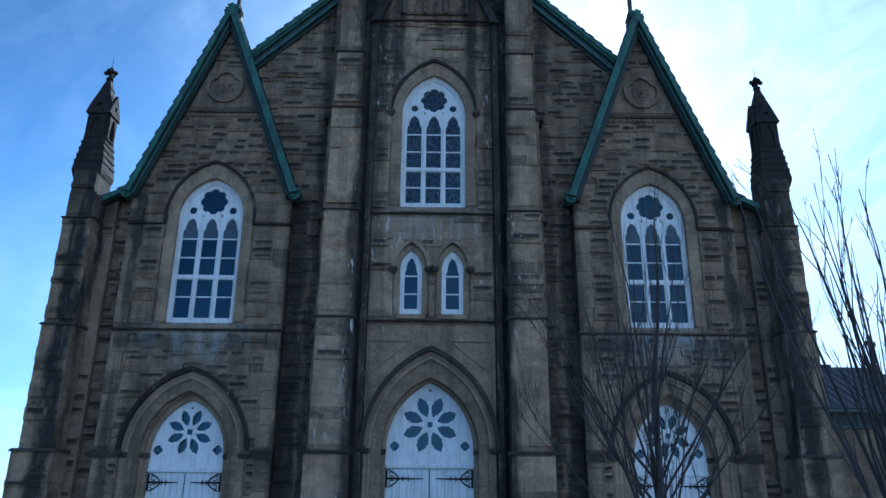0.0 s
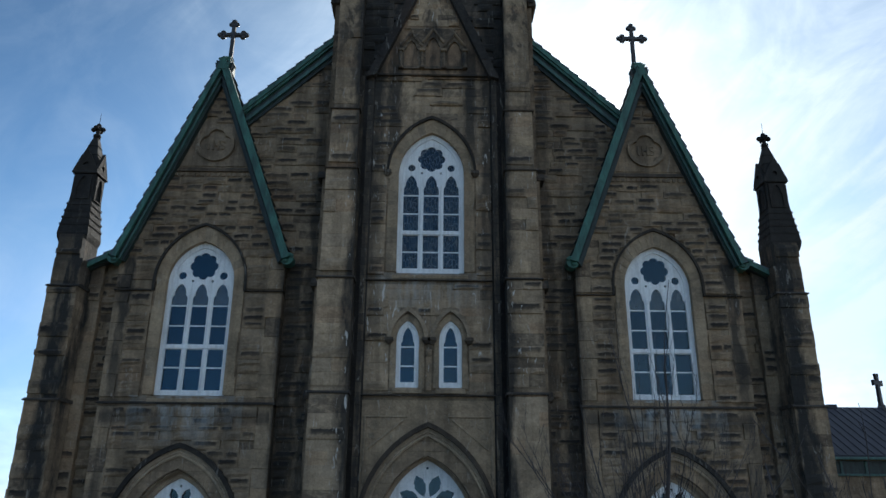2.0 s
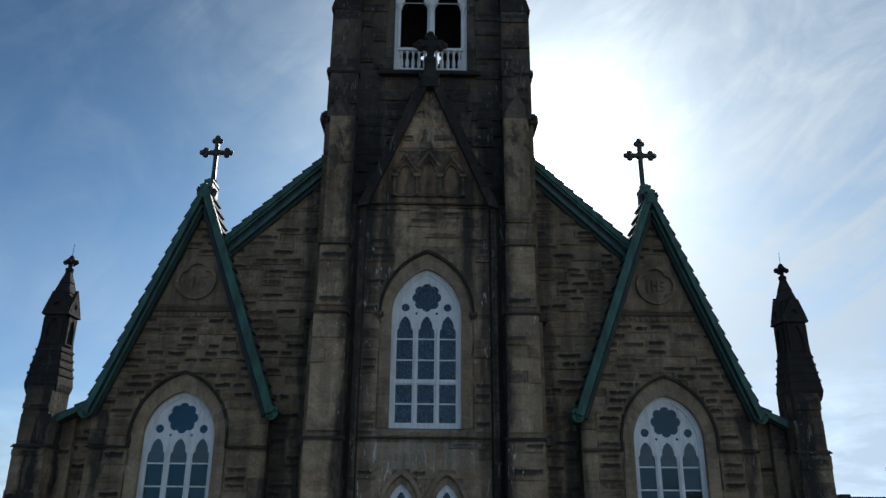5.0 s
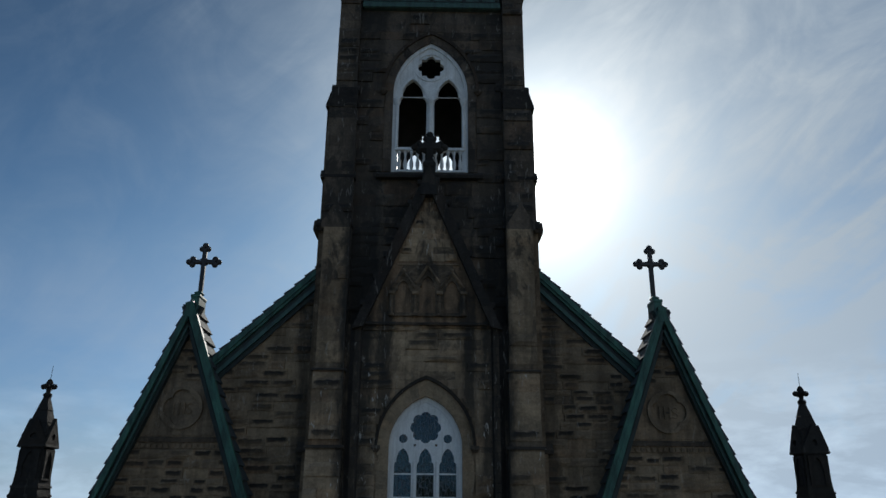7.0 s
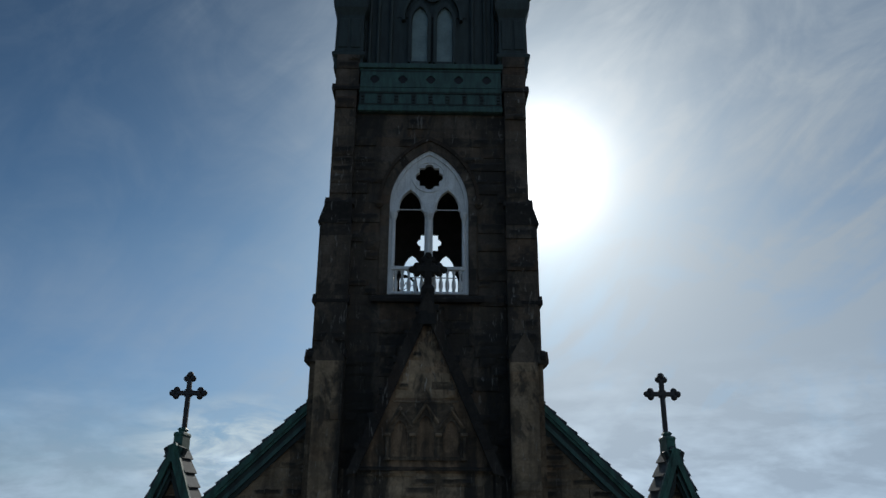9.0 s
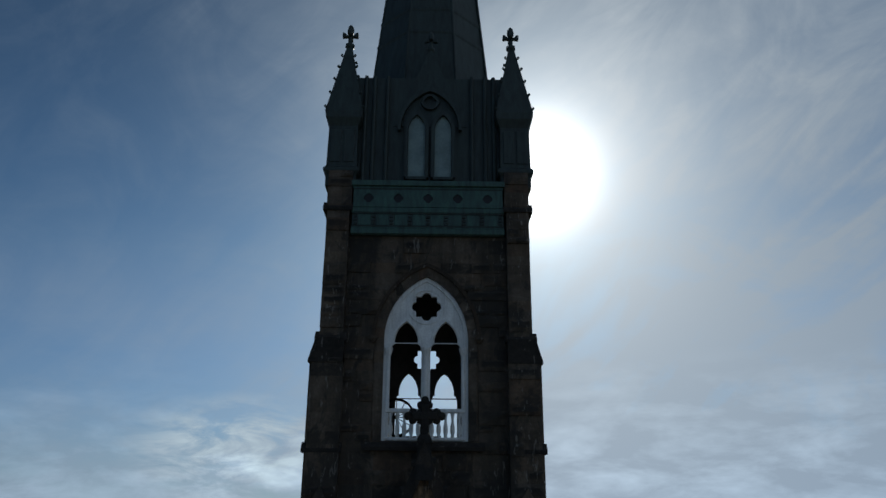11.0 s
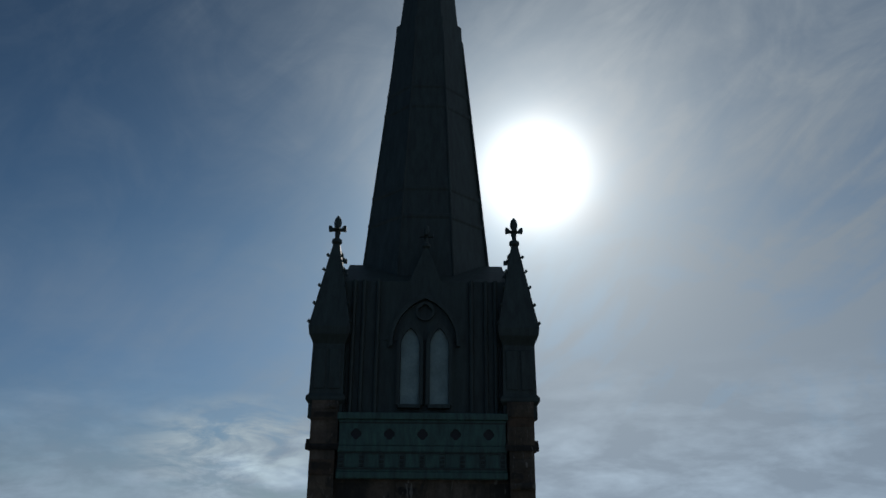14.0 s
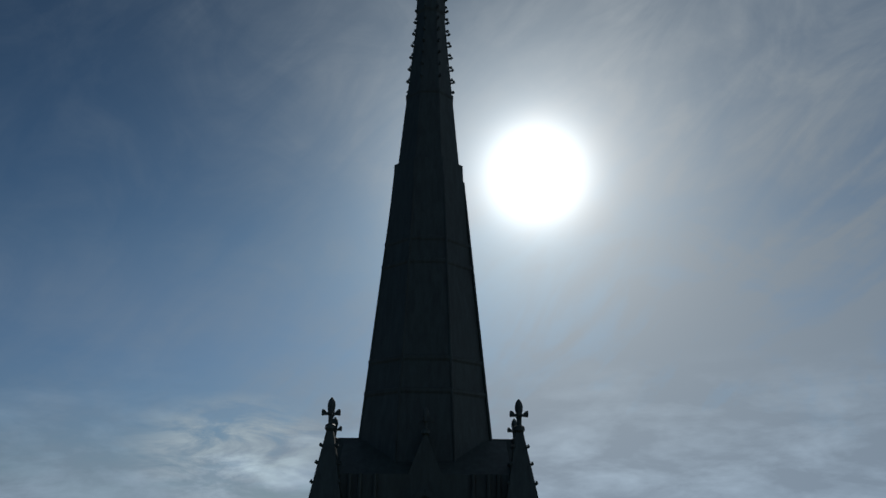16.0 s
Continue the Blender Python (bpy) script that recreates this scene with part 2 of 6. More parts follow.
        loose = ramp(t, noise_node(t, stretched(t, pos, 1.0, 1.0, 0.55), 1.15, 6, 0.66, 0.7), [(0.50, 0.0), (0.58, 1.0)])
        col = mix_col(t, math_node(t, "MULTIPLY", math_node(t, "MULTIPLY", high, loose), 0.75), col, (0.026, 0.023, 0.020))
        # pale lime washed out below the sills
        drip = ramp(t, noise_node(t, stretched(t, pos, 2.6, 2.6, 0.5), 1.5, 5, 0.62), [(0.40, 0.0), (0.62, 1.0)])
        wash = None
        for x, top in ((0.0, 12.62), (7.19, 8.83)):
            fx = ramp(t, math_node(t, "ABSOLUTE", math_node(t, "SUBTRACT", plain_x, x)), [(0.85, 1.0), (1.0, 0.35)])
            fx = math_node(t, "MULTIPLY", fx, math_node(t, "LESS_THAN", math_node(t, "ABSOLUTE", math_node(t, "SUBTRACT", plain_x, x)), 1.7))
            fz = ramp(t, math_node(t, "MULTIPLY", math_node(t, "SUBTRACT", top, sep.outputs[2]), 0.62), [(0.0, 1.0), (1.0, 0.0)])
            fz = math_node(t, "MULTIPLY", fz, math_node(t, "LESS_THAN", sep.outputs[2], top))
            f = math_node(t, "MULTIPLY", fx, fz)
            wash = f if wash is None else math_node(t, "MAXIMUM", wash, f)
        col = mix_col(t, math_node(t, "MULTIPLY", math_node(t, "MULTIPLY", wash, drip), 0.80), col, (0.40, 0.43, 0.43))
    speck = ramp(t, noise_node(t, stretched(t, pos, 1.0, 1.0, 0.22), 8.5, 5, 0.60, 1.0), [(0.61, 0.0), (0.66, 1.0)])
    area = ramp(t, noise_node(t, stretched(t, pos, 1.0, 1.0, 0.4), 0.9, 3, 0.5), [(0.44, 0.0), (0.56, 1.0)])
    col = mix_col(t, math_node(t, "MULTIPLY", math_node(t, "MULTIPLY", speck, area), lime), col, (0.62, 0.58, 0.52))
    height = math_node(t, "ADD", grain, math_node(t, "MULTIPLY", noise_node(t, pos, 4.5, 4, 0.6), 2.0))
    if courses:
        sep = t.nodes.new("ShaderNodeSeparateXYZ")
        link(t, pos, sep.inputs[0])
        com = t.nodes.new("ShaderNodeCombineXYZ")
        link(t, math_node(t, "ADD", sep.outputs[0], sep.outputs[1]), com.inputs[0])
        link(t, sep.outputs[2], com.inputs[1])
        br = t.nodes.new("ShaderNodeTexBrick")
        br.inputs["Scale"].default_value = 1.0
        br.inputs["Brick Width"].default_value, br.inputs["Row Height"].default_value = 0.62, 0.29
        br.inputs["Mortar Size"].default_value = 0.010
        br.inputs["Color1"].default_value, br.inputs["Color2"].default_value = (1, 1, 1, 1), (0.6, 0.58, 0.55, 1)
        br.inputs["Mortar"].default_value = (0.6, 0.58, 0.55, 1)
        link(t, com.outputs[0], br.inputs["Vector"])
        col = mix_col(t, 0.7, col, br.outputs["Color"], "MULTIPLY")
        height = math_node(t, "SUBTRACT", height, math_node(t, "MULTIPLY", br.outputs["Fac"], 1.5))
    link(t, col, b.inputs["Base Color"])
    bump(t, b, height, 0.8, 0.02)
    return m


def plain(name, color, rough, metal=0.0, vary=0.35, scale=3.0, bump_amount=0.25, rnd=0.0, runs=0.0):
    m, t, b = material(name, rough, metal)
    pos = place(t)
    n = noise_node(t, pos, scale, 6, 0.6, 0.3)
    fine = noise_node(t, pos, scale * 9, 4, 0.6)
    col = mix_col(t, 1.0, color, ramp(t, n, [(0.25, 1 - vary), (0.75, 1 + vary * 0.5)]), "MULTIPLY")
    col = mix_col(t, 0.35, col, ramp(t, fine, [(0.3, 0.6), (0.7, 1.15)]), "MULTIPLY")
    if runs:
        d = noise_node(t, stretched(t, pos, 5.0, 5.0, 0.5), 1.6, 6, 0.66, 0.3)
        col = mix_col(t, runs, col, ramp(t, d, [(0.36, (0.35, 0.33, 0.30)), (0.54, (1.0, 1.0, 1.0))]), "MULTIPLY")
    if rnd:
        r = t.nodes.new("ShaderNodeObjectInfo").outputs["Random"]
        r = math_node(t, "FRACT", math_node(t, "ADD", r, math_node(t, "MULTIPLY", t.nodes.new("ShaderNodeNewGeometry").outputs["Random Per Island"], 5.3)))
        col = mix_col(t, rnd, col, ramp(t, r, [(0.0, 0.4), (1.0, 1.4)]), "MULTIPLY")
    link(t, col, b.inputs["Base Color"])
    link(t, math_node(t, "ADD", math_node(t, "MULTIPLY", fine, 0.25), rough - 0.12), b.inputs["Roughness"])
    bump(t, b, fine, bump_amount, 0.01)
    return m


def copper_material(name, fresh, dull, rough=0.6):
    """Verdigris over dull copper, streaked down the slope."""
    m, t, b = material(name, rough, 0.0)
    pos = place(t)
    runs = noise_node(t, stretched(t, pos, 3.5, 3.5, 0.7), 1.6, 6, 0.65, 0.4)
    fine = noise_node(t, pos, 22.0, 4, 0.6)
    col = mix_col(t, ramp(t, runs, [(0.35, 0.0), (0.66, 1.0)]), dull, fresh)
    col = mix_col(t, 0.4, col, ramp(t, fine, [(0.3, 0.5), (0.7, 1.2)]), "MULTIPLY")
    link(t, col, b.inputs["Base Color"])
    bump(t, b, fine, 0.25, 0.008)
    return m


def glass_material(name, leaded=False, paleness=0.0):
    m, t, b = material(name, 0.06)
    out = t.nodes["Material Output"]
    t.nodes.remove(b)
    pos = place(t)
    wave = noise_node(t, pos, 2.3, 2, 0.5)
    bn = t.nodes.new("ShaderNodeBump")
    bn.inputs["Strength"].default_value, bn.inputs["Distance"].default_value = 0.12, 0.02
    link(t, wave, bn.inputs["Height"])
    gl = t.nodes.new("ShaderNodeBsdfGlossy")
    gl.inputs["Roughness"].default_value, gl.inputs["Color"].default_value = 0.05, (0.55, 0.84, 1.0, 1)
    link(t, bn.outputs[0], gl.inputs["Normal"])
    tr = t.nodes.new("ShaderNodeBsdfTransparent")
    tr.inputs["Color"].default_value = (0.25, 0.33, 0.4, 1)
    fr = t.nodes.new("ShaderNodeFresnel")
    fr.inputs["IOR"].default_value = 1.56
    mx = t.nodes.new("ShaderNodeMixShader")
    link(t, fr.outputs[0], mx.inputs[0])
    link(t, tr.outputs[0], mx.inputs[1])
    link(t, gl.outputs[0], mx.inputs[2])
    last = mx.outputs[0]
    # pale diffuse layer mixed over the pane, uneven by noise
    if paleness:
        film = t.nodes.new("ShaderNodeBsdfDiffuse")
        film.inputs["Color"].default_value = (0.42, 0.43, 0.42, 1)
        mx = t.nodes.new("ShaderNodeMixShader")
        link(t, ramp(t, noise_node(t, pos, 3.0, 4, 0.6), [(0.35, paleness * 0.5), (0.65, paleness)]), mx.inputs[0])
        link(t, last, mx.inputs[1])
        link(t, film.outputs[0], mx.inputs[2])
        last = mx.outputs[0]
    if leaded:
        v = t.nodes.new("ShaderNodeTexVoronoi")
        v.feature = "DISTANCE_TO_EDGE"
        v.inputs["Scale"].default_value = 8.5
        link(t, stretched(t, pos, 1.5, 1.0, 0.5), v.inputs["Vector"])
        lead = ramp(t, v.outputs["Distance"], [(0.035, 1.0), (0.07, 0.0)])
        df = t.nodes.new("ShaderNodeBsdfDiffuse")
        df.inputs["Color"].default_value = (0.13, 0.14, 0.15, 1)
        m2 = t.nodes.new("ShaderNodeMixShader")
        link(t, lead, m2.inputs[0])
        link(t, last, m2.inputs[1])
        link(t, df.outputs[0], m2.inputs[2])
        last = m2.outputs[0]
    link(t, last, out.inputs[0])
    return m


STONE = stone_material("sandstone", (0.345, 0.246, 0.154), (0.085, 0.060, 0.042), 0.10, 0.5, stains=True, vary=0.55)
# rock-faced blocks: their dark tone is shade painted into the hollows
STONE_ROCK = stone_material("eroded_shaded_sandstone", (0.325, 0.230, 0.144), (0.020, 0.016, 0.013), 0.95, 0.5, stains=True, vary=0.6, lens=True)
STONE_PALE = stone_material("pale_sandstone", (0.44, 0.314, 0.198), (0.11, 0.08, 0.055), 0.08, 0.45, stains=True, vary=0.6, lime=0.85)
STONE_PALE_ROCK = stone_material("eroded_shaded_pale_sandstone", (0.42, 0.30, 0.19), (0.034, 0.027, 0.021), 0.95, 0.45, stains=True, vary=0.6, lens=True, lime=0.75)
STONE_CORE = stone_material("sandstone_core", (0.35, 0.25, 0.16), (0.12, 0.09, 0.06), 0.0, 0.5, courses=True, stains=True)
STONE_DRESSED = stone_material("dressed_sandstone", (0.375, 0.272, 0.172), (0.24, 0.18, 0.12), 0.08, 0.4, vary=0.35)
STONE_ARCH = stone_material("worn_arch_stone", (0.40, 0.295, 0.195), (0.2, 0.15, 0.1), 0.1, 0.25, vary=0.2)
# soot plus the thin shade lines of the ledges, in one dark colour
STONE_HOOD = stone_material("sooty_shaded_hood_stone", (0.068, 0.052, 0.038), (0.024, 0.020, 0.016), 0.4, 0.6)
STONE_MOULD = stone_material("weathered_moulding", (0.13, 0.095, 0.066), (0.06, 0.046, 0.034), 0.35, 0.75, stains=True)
STONE_GABLE = stone_material("gable_sandstone", (0.31, 0.222, 0.142), (0.08, 0.06, 0.042), 0.2, 0.7, vary=0.6, stains=True)
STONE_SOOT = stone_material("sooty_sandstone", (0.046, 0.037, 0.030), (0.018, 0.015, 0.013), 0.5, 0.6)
STONE_COPING = stone_material("soot_black_stone", (0.030, 0.026, 0.022), (0.014, 0.012, 0.011), 0.4, 0.5, lime=0.05)
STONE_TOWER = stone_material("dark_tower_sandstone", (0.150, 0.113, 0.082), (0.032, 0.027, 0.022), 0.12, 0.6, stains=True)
STONE_TOWER_ROCK = stone_material("eroded_shaded_tower_sandstone", (0.135, 0.103, 0.075), (0.022, 0.019, 0.016), 0.85, 0.5, stains=True, lens=True)
COPPER = copper_material("verdigris_copper", (0.052, 0.165, 0.122), (0.020, 0.056, 0.045))
COPPER_DARK = copper_material("dull_copper", (0.070, 0.122, 0.110), (0.038, 0.060, 0.060))
SPIRE_METAL = copper_material("dark_spire_metal", (0.038, 0.059, 0.054), (0.020, 0.029, 0.028))
# near-black copper with verge and moulding shade put in; also ticks and frieze
COPPER_BLACK = copper_material("dark_shaded_copper", (0.028, 0.050, 0.043), (0.012, 0.016, 0.015))
COPPER_MID = copper_material("weathered_copper", (0.055, 0.135, 0.112), (0.030, 0.062, 0.056))
SLATE = plain("roof_slate", (0.07, 0.085, 0.095), 0.85, vary=0.4, scale=2.0, rnd=0.5)
METAL_ROOF = plain("standing_seam_metal", (0.030, 0.031, 0.044), 0.7, 0.1, scale=1.2)
WHITE = plain("white_paint", (0.86, 0.86, 0.85), 0.5, vary=0.14, scale=2.2, bump_amount=0.15, runs=0.30)
IRON = plain("black_iron", (0.02, 0.02, 0.022), 0.5, 0.4)
CROSS_IRON = plain("weathered_cross_metal", (0.05, 0.045, 0.045), 0.5, 0.3, scale=6)
GLASS = glass_material("window_glass")
GLASS_PALE = glass_material("pale_head_glass", paleness=0.22)
GLASS_LEADED = glass_material("leaded_glass", True)
LOUVRE = plain("grey_painted_boards", (0.23, 0.31, 0.31), 0.6, scale=2)
BARK = plain("bark", (0.07, 0.058, 0.055), 0.9, vary=0.5, scale=8, bump_amount=0.6)
GRASS = plain("winter_grass", (0.19, 0.165, 0.095), 0.95, vary=0.5, scale=0.5)
PAVING = plain("paving", (0.32, 0.305, 0.285), 0.9, vary=0.3, scale=0.8, rnd=0.3)
BRONZE = plain("bell_bronze", (0.10, 0.075, 0.045), 0.45, 0.8)
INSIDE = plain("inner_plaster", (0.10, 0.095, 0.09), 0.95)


# ================= builders =================
def part(name, bm, mat, parent=None, label="", smooth=False):
    me = bpy.data.meshes.new(name)
    bmesh.ops.recalc_face_normals(bm, faces=bm.faces[:])
    bm.to_mesh(me)
    bm.free()
    for f in me.polygons:
        f.use_smooth = smooth
    if mat:
        me.materials.append(mat)
    ob = new(name, me)
    ob.parent = parent
    if label:
        tagged(ob, label)
    return ob


def box(bm, x0, x1, y0, y1, z0, z1, bev=0.0):
    vs = [bm.verts.new((x, y, z)) for x in (x0, x1) for y in (y0, y1) for z in (z0, z1)]
    fs = [bm.faces.new([vs[i] for i in q]) for q in ((0, 1, 3, 2), (4, 6, 7, 5), (0, 4, 5, 1), (2, 3, 7, 6), (0, 2, 6, 4), (1, 5, 7, 3))]
    if bev:
        es = list({e for f in fs for e in f.edges})
        bmesh.ops.bevel(bm, geom=es, offset=bev, segments=1, affect="EDGES")
    return bm


def prism(bm, loop, y0, y1):
    """Extrude one closed outline of (x, z) from y0 to y1."""
    a = [bm.verts.new((x, y0, z)) for x, z in loop]
    b = [bm.verts.new((x, y1, z)) for x, z in loop]
    n = len(loop)
    bm.faces.new(a)
    bm.faces.new(b[::-1])
    for i in range(n):
        bm.faces.new((a[i], a[(i + 1) % n], b[(i + 1) % n], b[i]))
    return bm


def plate(bm, outer, holes, y0, y1):
    """Extrude an outline of (x, z) with holes from y0 to y1."""
    fronts, backs = [], []
    for y, store in ((y0, fronts), (y1, backs)):
        edges = []
        for loop in (outer, *holes):
            vs = [bm.verts.new((x, y, z)) for x, z in loop]
            store.append(vs)
            edges += [bm.edges.new((vs[i], vs[(i + 1) % len(vs)])) for i in range(len(vs))]
        bmesh.ops.triangle_fill(bm, use_beauty=True, use_dissolve=False, edges=edges)
    for a, b in zip(fronts, backs):
        for i in range(len(a)):
            j = (i + 1) % len(a)
            bm.faces.new((a[i], a[j], b[j], b[i]))
    return bm


def arc_half(h, rise, z):
    """Half width of a pointed arch at height z over its springing."""
    if z <= 0:
        return h
    if z >= rise:
        return 0.0
    r = (h * h + rise * rise) / (2 * h)
    return max(0.0, math.sqrt(max(r * r - z * z, 0)) - (r - h))


def arch(xc, h, z0, zs, za, n=12):
    """Outline of a pointed arch: sill z0, springing zs, apex za."""
    rise = za - zs
    r = (h * h + rise * rise) / (2 * h)
    a = math.asin(min(1, rise / r)) if r >= h else math.pi - math.asin(min(1, rise / r))
    right = [(xc + r * math.cos(a * i / n) - (r - h), zs + r * math.sin(a * i / n)) for i in range(n)]
    left = [(2 * xc - x, z) for x, z in right]
    low = [] if abs(z0 - zs) < 1e-6 else [(xc - h, z0), (xc + h, z0)]
    return low + right + [(xc, za)] + left[::-1]


def arch_ring(xc, h0, h1, z0, zs, za0, za1, n=12):
    """The band between two pointed arches, with legs down to z0."""
    def side(h, za):
        return [p for p in arch(xc, h, z0, zs, za, n)]
    o, i = side(h1, za1), side(h0, za0)
    if abs(z0 - zs) < 1e-6:
        return o + i[::-1]
    return o[1:] + [o[0]] + [i[0]] + i[1:][::-1]


def foil(xc, zc, r, lobes=8, depth=0.16, n=6, turn=0.0):
    pts = []
    for k in range(lobes * n):
        a = 2 * math.pi * k / (lobes * n) + turn
        u = abs(math.sin(lobes * (a - turn) / 2))
        pts.append((xc + r * (1 - depth + depth * u ** 0.7) * math.cos(a), zc + r * (1 - depth + depth * u ** 0.7) * math.sin(a)))
    return pts


def barbed(xc, zc, r):
    """A square with a round lobe on each side."""
    a, q = 0.71 * r, 0.33 * r
    pts = []
    for k in range(4):
        c, sn = math.cos(k * math.pi / 2), math.sin(k * math.pi / 2)
        loc = [(a + (r - a) * math.cos(b), q * math.sin(b)) for b in (-1.57, -1.0, -0.4, 0.4, 1.0, 1.57)] + [(a, a)]
        pts += [(xc + c * x - sn * z, zc + sn * x + c * z) for x, z in loc]
    return pts


def disc(xc, zc, r, n=12):
    return [(xc + r * math.cos(2 * math.pi * i / n), zc + r * math.sin(2 * math.pi * i / n)) for i in range(n)]


def trefoil_light(xc, h, z0, zs, za):
    """A lancet light with a cusped head."""
    k = (za - zs)
    right = [(xc + h, z0), (xc + h, zs - k * 0.04), (xc + h * 0.97, zs + k * 0.10), (xc + h * 0.88, zs + k * 0.19), (xc + h * 0.74, zs + k * 0.24),
             (xc + h * 0.75, zs + k * 0.38), (xc + h * 0.68, zs + k * 0.55), (xc + h * 0.52, zs + k * 0.74), (xc + h * 0.27, zs + k * 0.91)]
    left = [(2 * xc - x, z) for x, z in right]
    return right + [(xc, za)] + left[::-1]


def loft(bm, rings, cap=True):
    """Join rings of equal count into a skin."""
    vr = [[bm.verts.new(p) for p in ring] for ring in rings]
    for a, b in zip(vr, vr[1:]):
        for i in range(len(a)):
            j = (i + 1) % len(a)
            bm.faces.new((a[i], a[j], b[j], b[i]))
    if cap:
        bm.faces.new(vr[0][::-1])
        bm.faces.new(vr[-1])
    return bm


def ring_of(cx, cy, z, r, n, turn=0.0):
    return [(cx + r * math.cos(2 * math.pi * i / n + turn), cy + r * math.sin(2 * math.pi * i / n + turn), z) for i in range(n)]


def square_ring(cx, cy, z, hx, hy=None):
    hy = hx if hy is None else hy
    return [(cx - hx, cy - hy, z), (cx + hx, cy - hy, z), (cx + hx, cy + hy, z), (cx - hx, cy + hy, z)]


def tube(bm, pts, radii, n=6):
    """A round bar along a path."""
    rings = []
    for i, p in enumerate(pts):
        d = Vector(pts[min(i + 1, len(pts) - 1)]) - Vector(pts[max(i - 1, 0)])
        q = d.to_track_quat("Z", "Y")
        r = radii[i] if isinstance(radii, (list, tuple)) else radii
        rings.append([tuple(Vector(p) + q @ Vector((r * math.cos(2 * math.pi * k / n), r * math.sin(2 * math.pi * k / n), 0))) for k in range(n)])
    return loft(bm, rings)


def weathering(bm, x0, x1, yf, yb, z, h=0.22, over=0.06, step=0.12, drop=0.10):
    """A sloped stone ledge: projecting drip below, slope going back above."""
    prof = [(yf - over, z - drop), (yf - over, z), (yf + step, z + h), (yb, z + h), (yb, z - drop)]
    a = [bm.verts.new((x0 - over, y, zz)) for y, zz in prof]
    b = [bm.verts.new((x1 + over, y, zz)) for y, zz in prof]
    bm.faces.new(a)
    bm.faces.new(b[::-1])
    for i in range(len(prof)):
        j = (i + 1) % len(prof)
        bm.faces.new((a[i], a[j], b[j], b[i]))
    return bm


# unit stones, shared by all the blocks of the masonry: 1 wide, 1 high, front at y = 0
rng = random.Random(7)


def unit_stone(rough):
    bm = bmesh.new()
    c = 0.004
    n = 3
    grid = {}
    for i in range(n + 1):
        for j in range(n + 1):
            edge = i in (0, n) or j in (0, n)
            x = -0.5 + c + (1 - 2 * c) * i / n
            z = -0.5 + c + (1 - 2 * c) * j / n
            y = -0.18 if edge else -0.18 - rough * rng.uniform(0.25, 1.0)
            grid[i, j] = bm.verts.new((x + (0 if edge else rng.uniform(-0.05, 0.05)), y, z + (0 if edge else rng.uniform(-0.05, 0.05))))
    for i in range(n):
        for j in range(n):
            bm.faces.new((grid[i, j], grid[i + 1, j], grid[i + 1, j + 1], grid[i, j + 1]))
    rim = [grid[i, 0] for i in range(n)] + [grid[n, j] for j in range(n)] + [grid[i, n] for i in range(n, 0, -1)] + [grid[0, j] for j in range(n, 0, -1)]
    def around(y, s):
        out = []
        for v in rim:
            out.append(bm.verts.new((v.co.x / (0.5 - c) * s, y, v.co.z / (0.5 - c) * s)))
        return out
    mid, back = around(0.0, 0.5), around(1.0, 0.5)
    for a, b in ((rim, mid), (mid, back)):
        for k in range(len(rim)):
            l = (k + 1) % len(rim)
            bm.faces.new((a[k], a[l], b[l], b[k]))
    bmesh.ops.recalc_face_normals(bm, faces=bm.faces[:])
    me = bpy.data.meshes.new("stone")
    bm.to_mesh(me)
    bm.free()
    return me


STONES = {}
# rock-faced partner of each stone, with hollow shade in its colour
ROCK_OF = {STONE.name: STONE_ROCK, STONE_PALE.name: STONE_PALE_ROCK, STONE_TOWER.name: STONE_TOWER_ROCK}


def stone_meshes(mat):
    if mat.name not in STONES:
        flat = [unit_stone(0.16) for _ in range(5)]
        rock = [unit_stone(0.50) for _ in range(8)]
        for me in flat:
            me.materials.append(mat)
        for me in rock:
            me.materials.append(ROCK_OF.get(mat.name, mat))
        STONES[mat.name] = (flat, rock)
    return STONES[mat.name]


def masonry(parent, z0, z1, free, y, mat, seed, rocky=0.45, hs=(0.24, 0.32), ls=(0.45, 1.15), gap=0.002):
    """Courses of single blocks laid on a wall's face at y; free(lo, hi) gives the stretches of x that a course may fill.
    Thin courses hold the rock-faced, eroded blocks."""
    r = random.Random(seed)
    flat, rock = stone_meshes(mat)
    z = z0
    while z < z1 - 0.08:
        thin = r.random() < 0.12
        h = r.uniform(0.15, 0.22) if thin else r.uniform(*hs)
        if z1 - z - h < 0.14:
            h = z1 - z
        for x0, x1 in free(z, z + h):
            x = x0
            while x < x1 - 0.06:
                is_rock = r.random() < (rocky * 1.2 if thin else rocky)
                l = r.uniform(ls[0] * 0.9, ls[1]) if is_rock else r.uniform(*ls)
                if x1 - x - l < 0.25:
                    l = x1 - x
                ob = new("stone", r.choice(rock if is_rock else flat))
                ob.parent = parent
                proud = r.uniform(0.01, 0.06) if is_rock else r.uniform(0.0, 0.006)
                ob.location = (x + l / 2, y - proud, z + h / 2)
                ob.scale = (l - gap, r.uniform(0.09, 0.15) if is_rock else 0.05, h - gap)
                x += l
        z += h


def cut(spans, lo, hi):
    """Take the stretch lo..hi out of a list of stretches."""
    out = []
    for a, b in spans:
        if hi <= a or lo >= b:
            out.append((a, b))
        else:
            if lo - a > 0.1:
                out.append((a, lo))
            if b - hi > 0.1:
                out.append((hi, b))
    return out


church = tagged(new("church"), "brown sandstone gothic church front with a tall central bell tower", "church")

# ================= measures of the church =================
BAY_X, BAY_W = 7.19, 2.58              # side bays: middle and half width
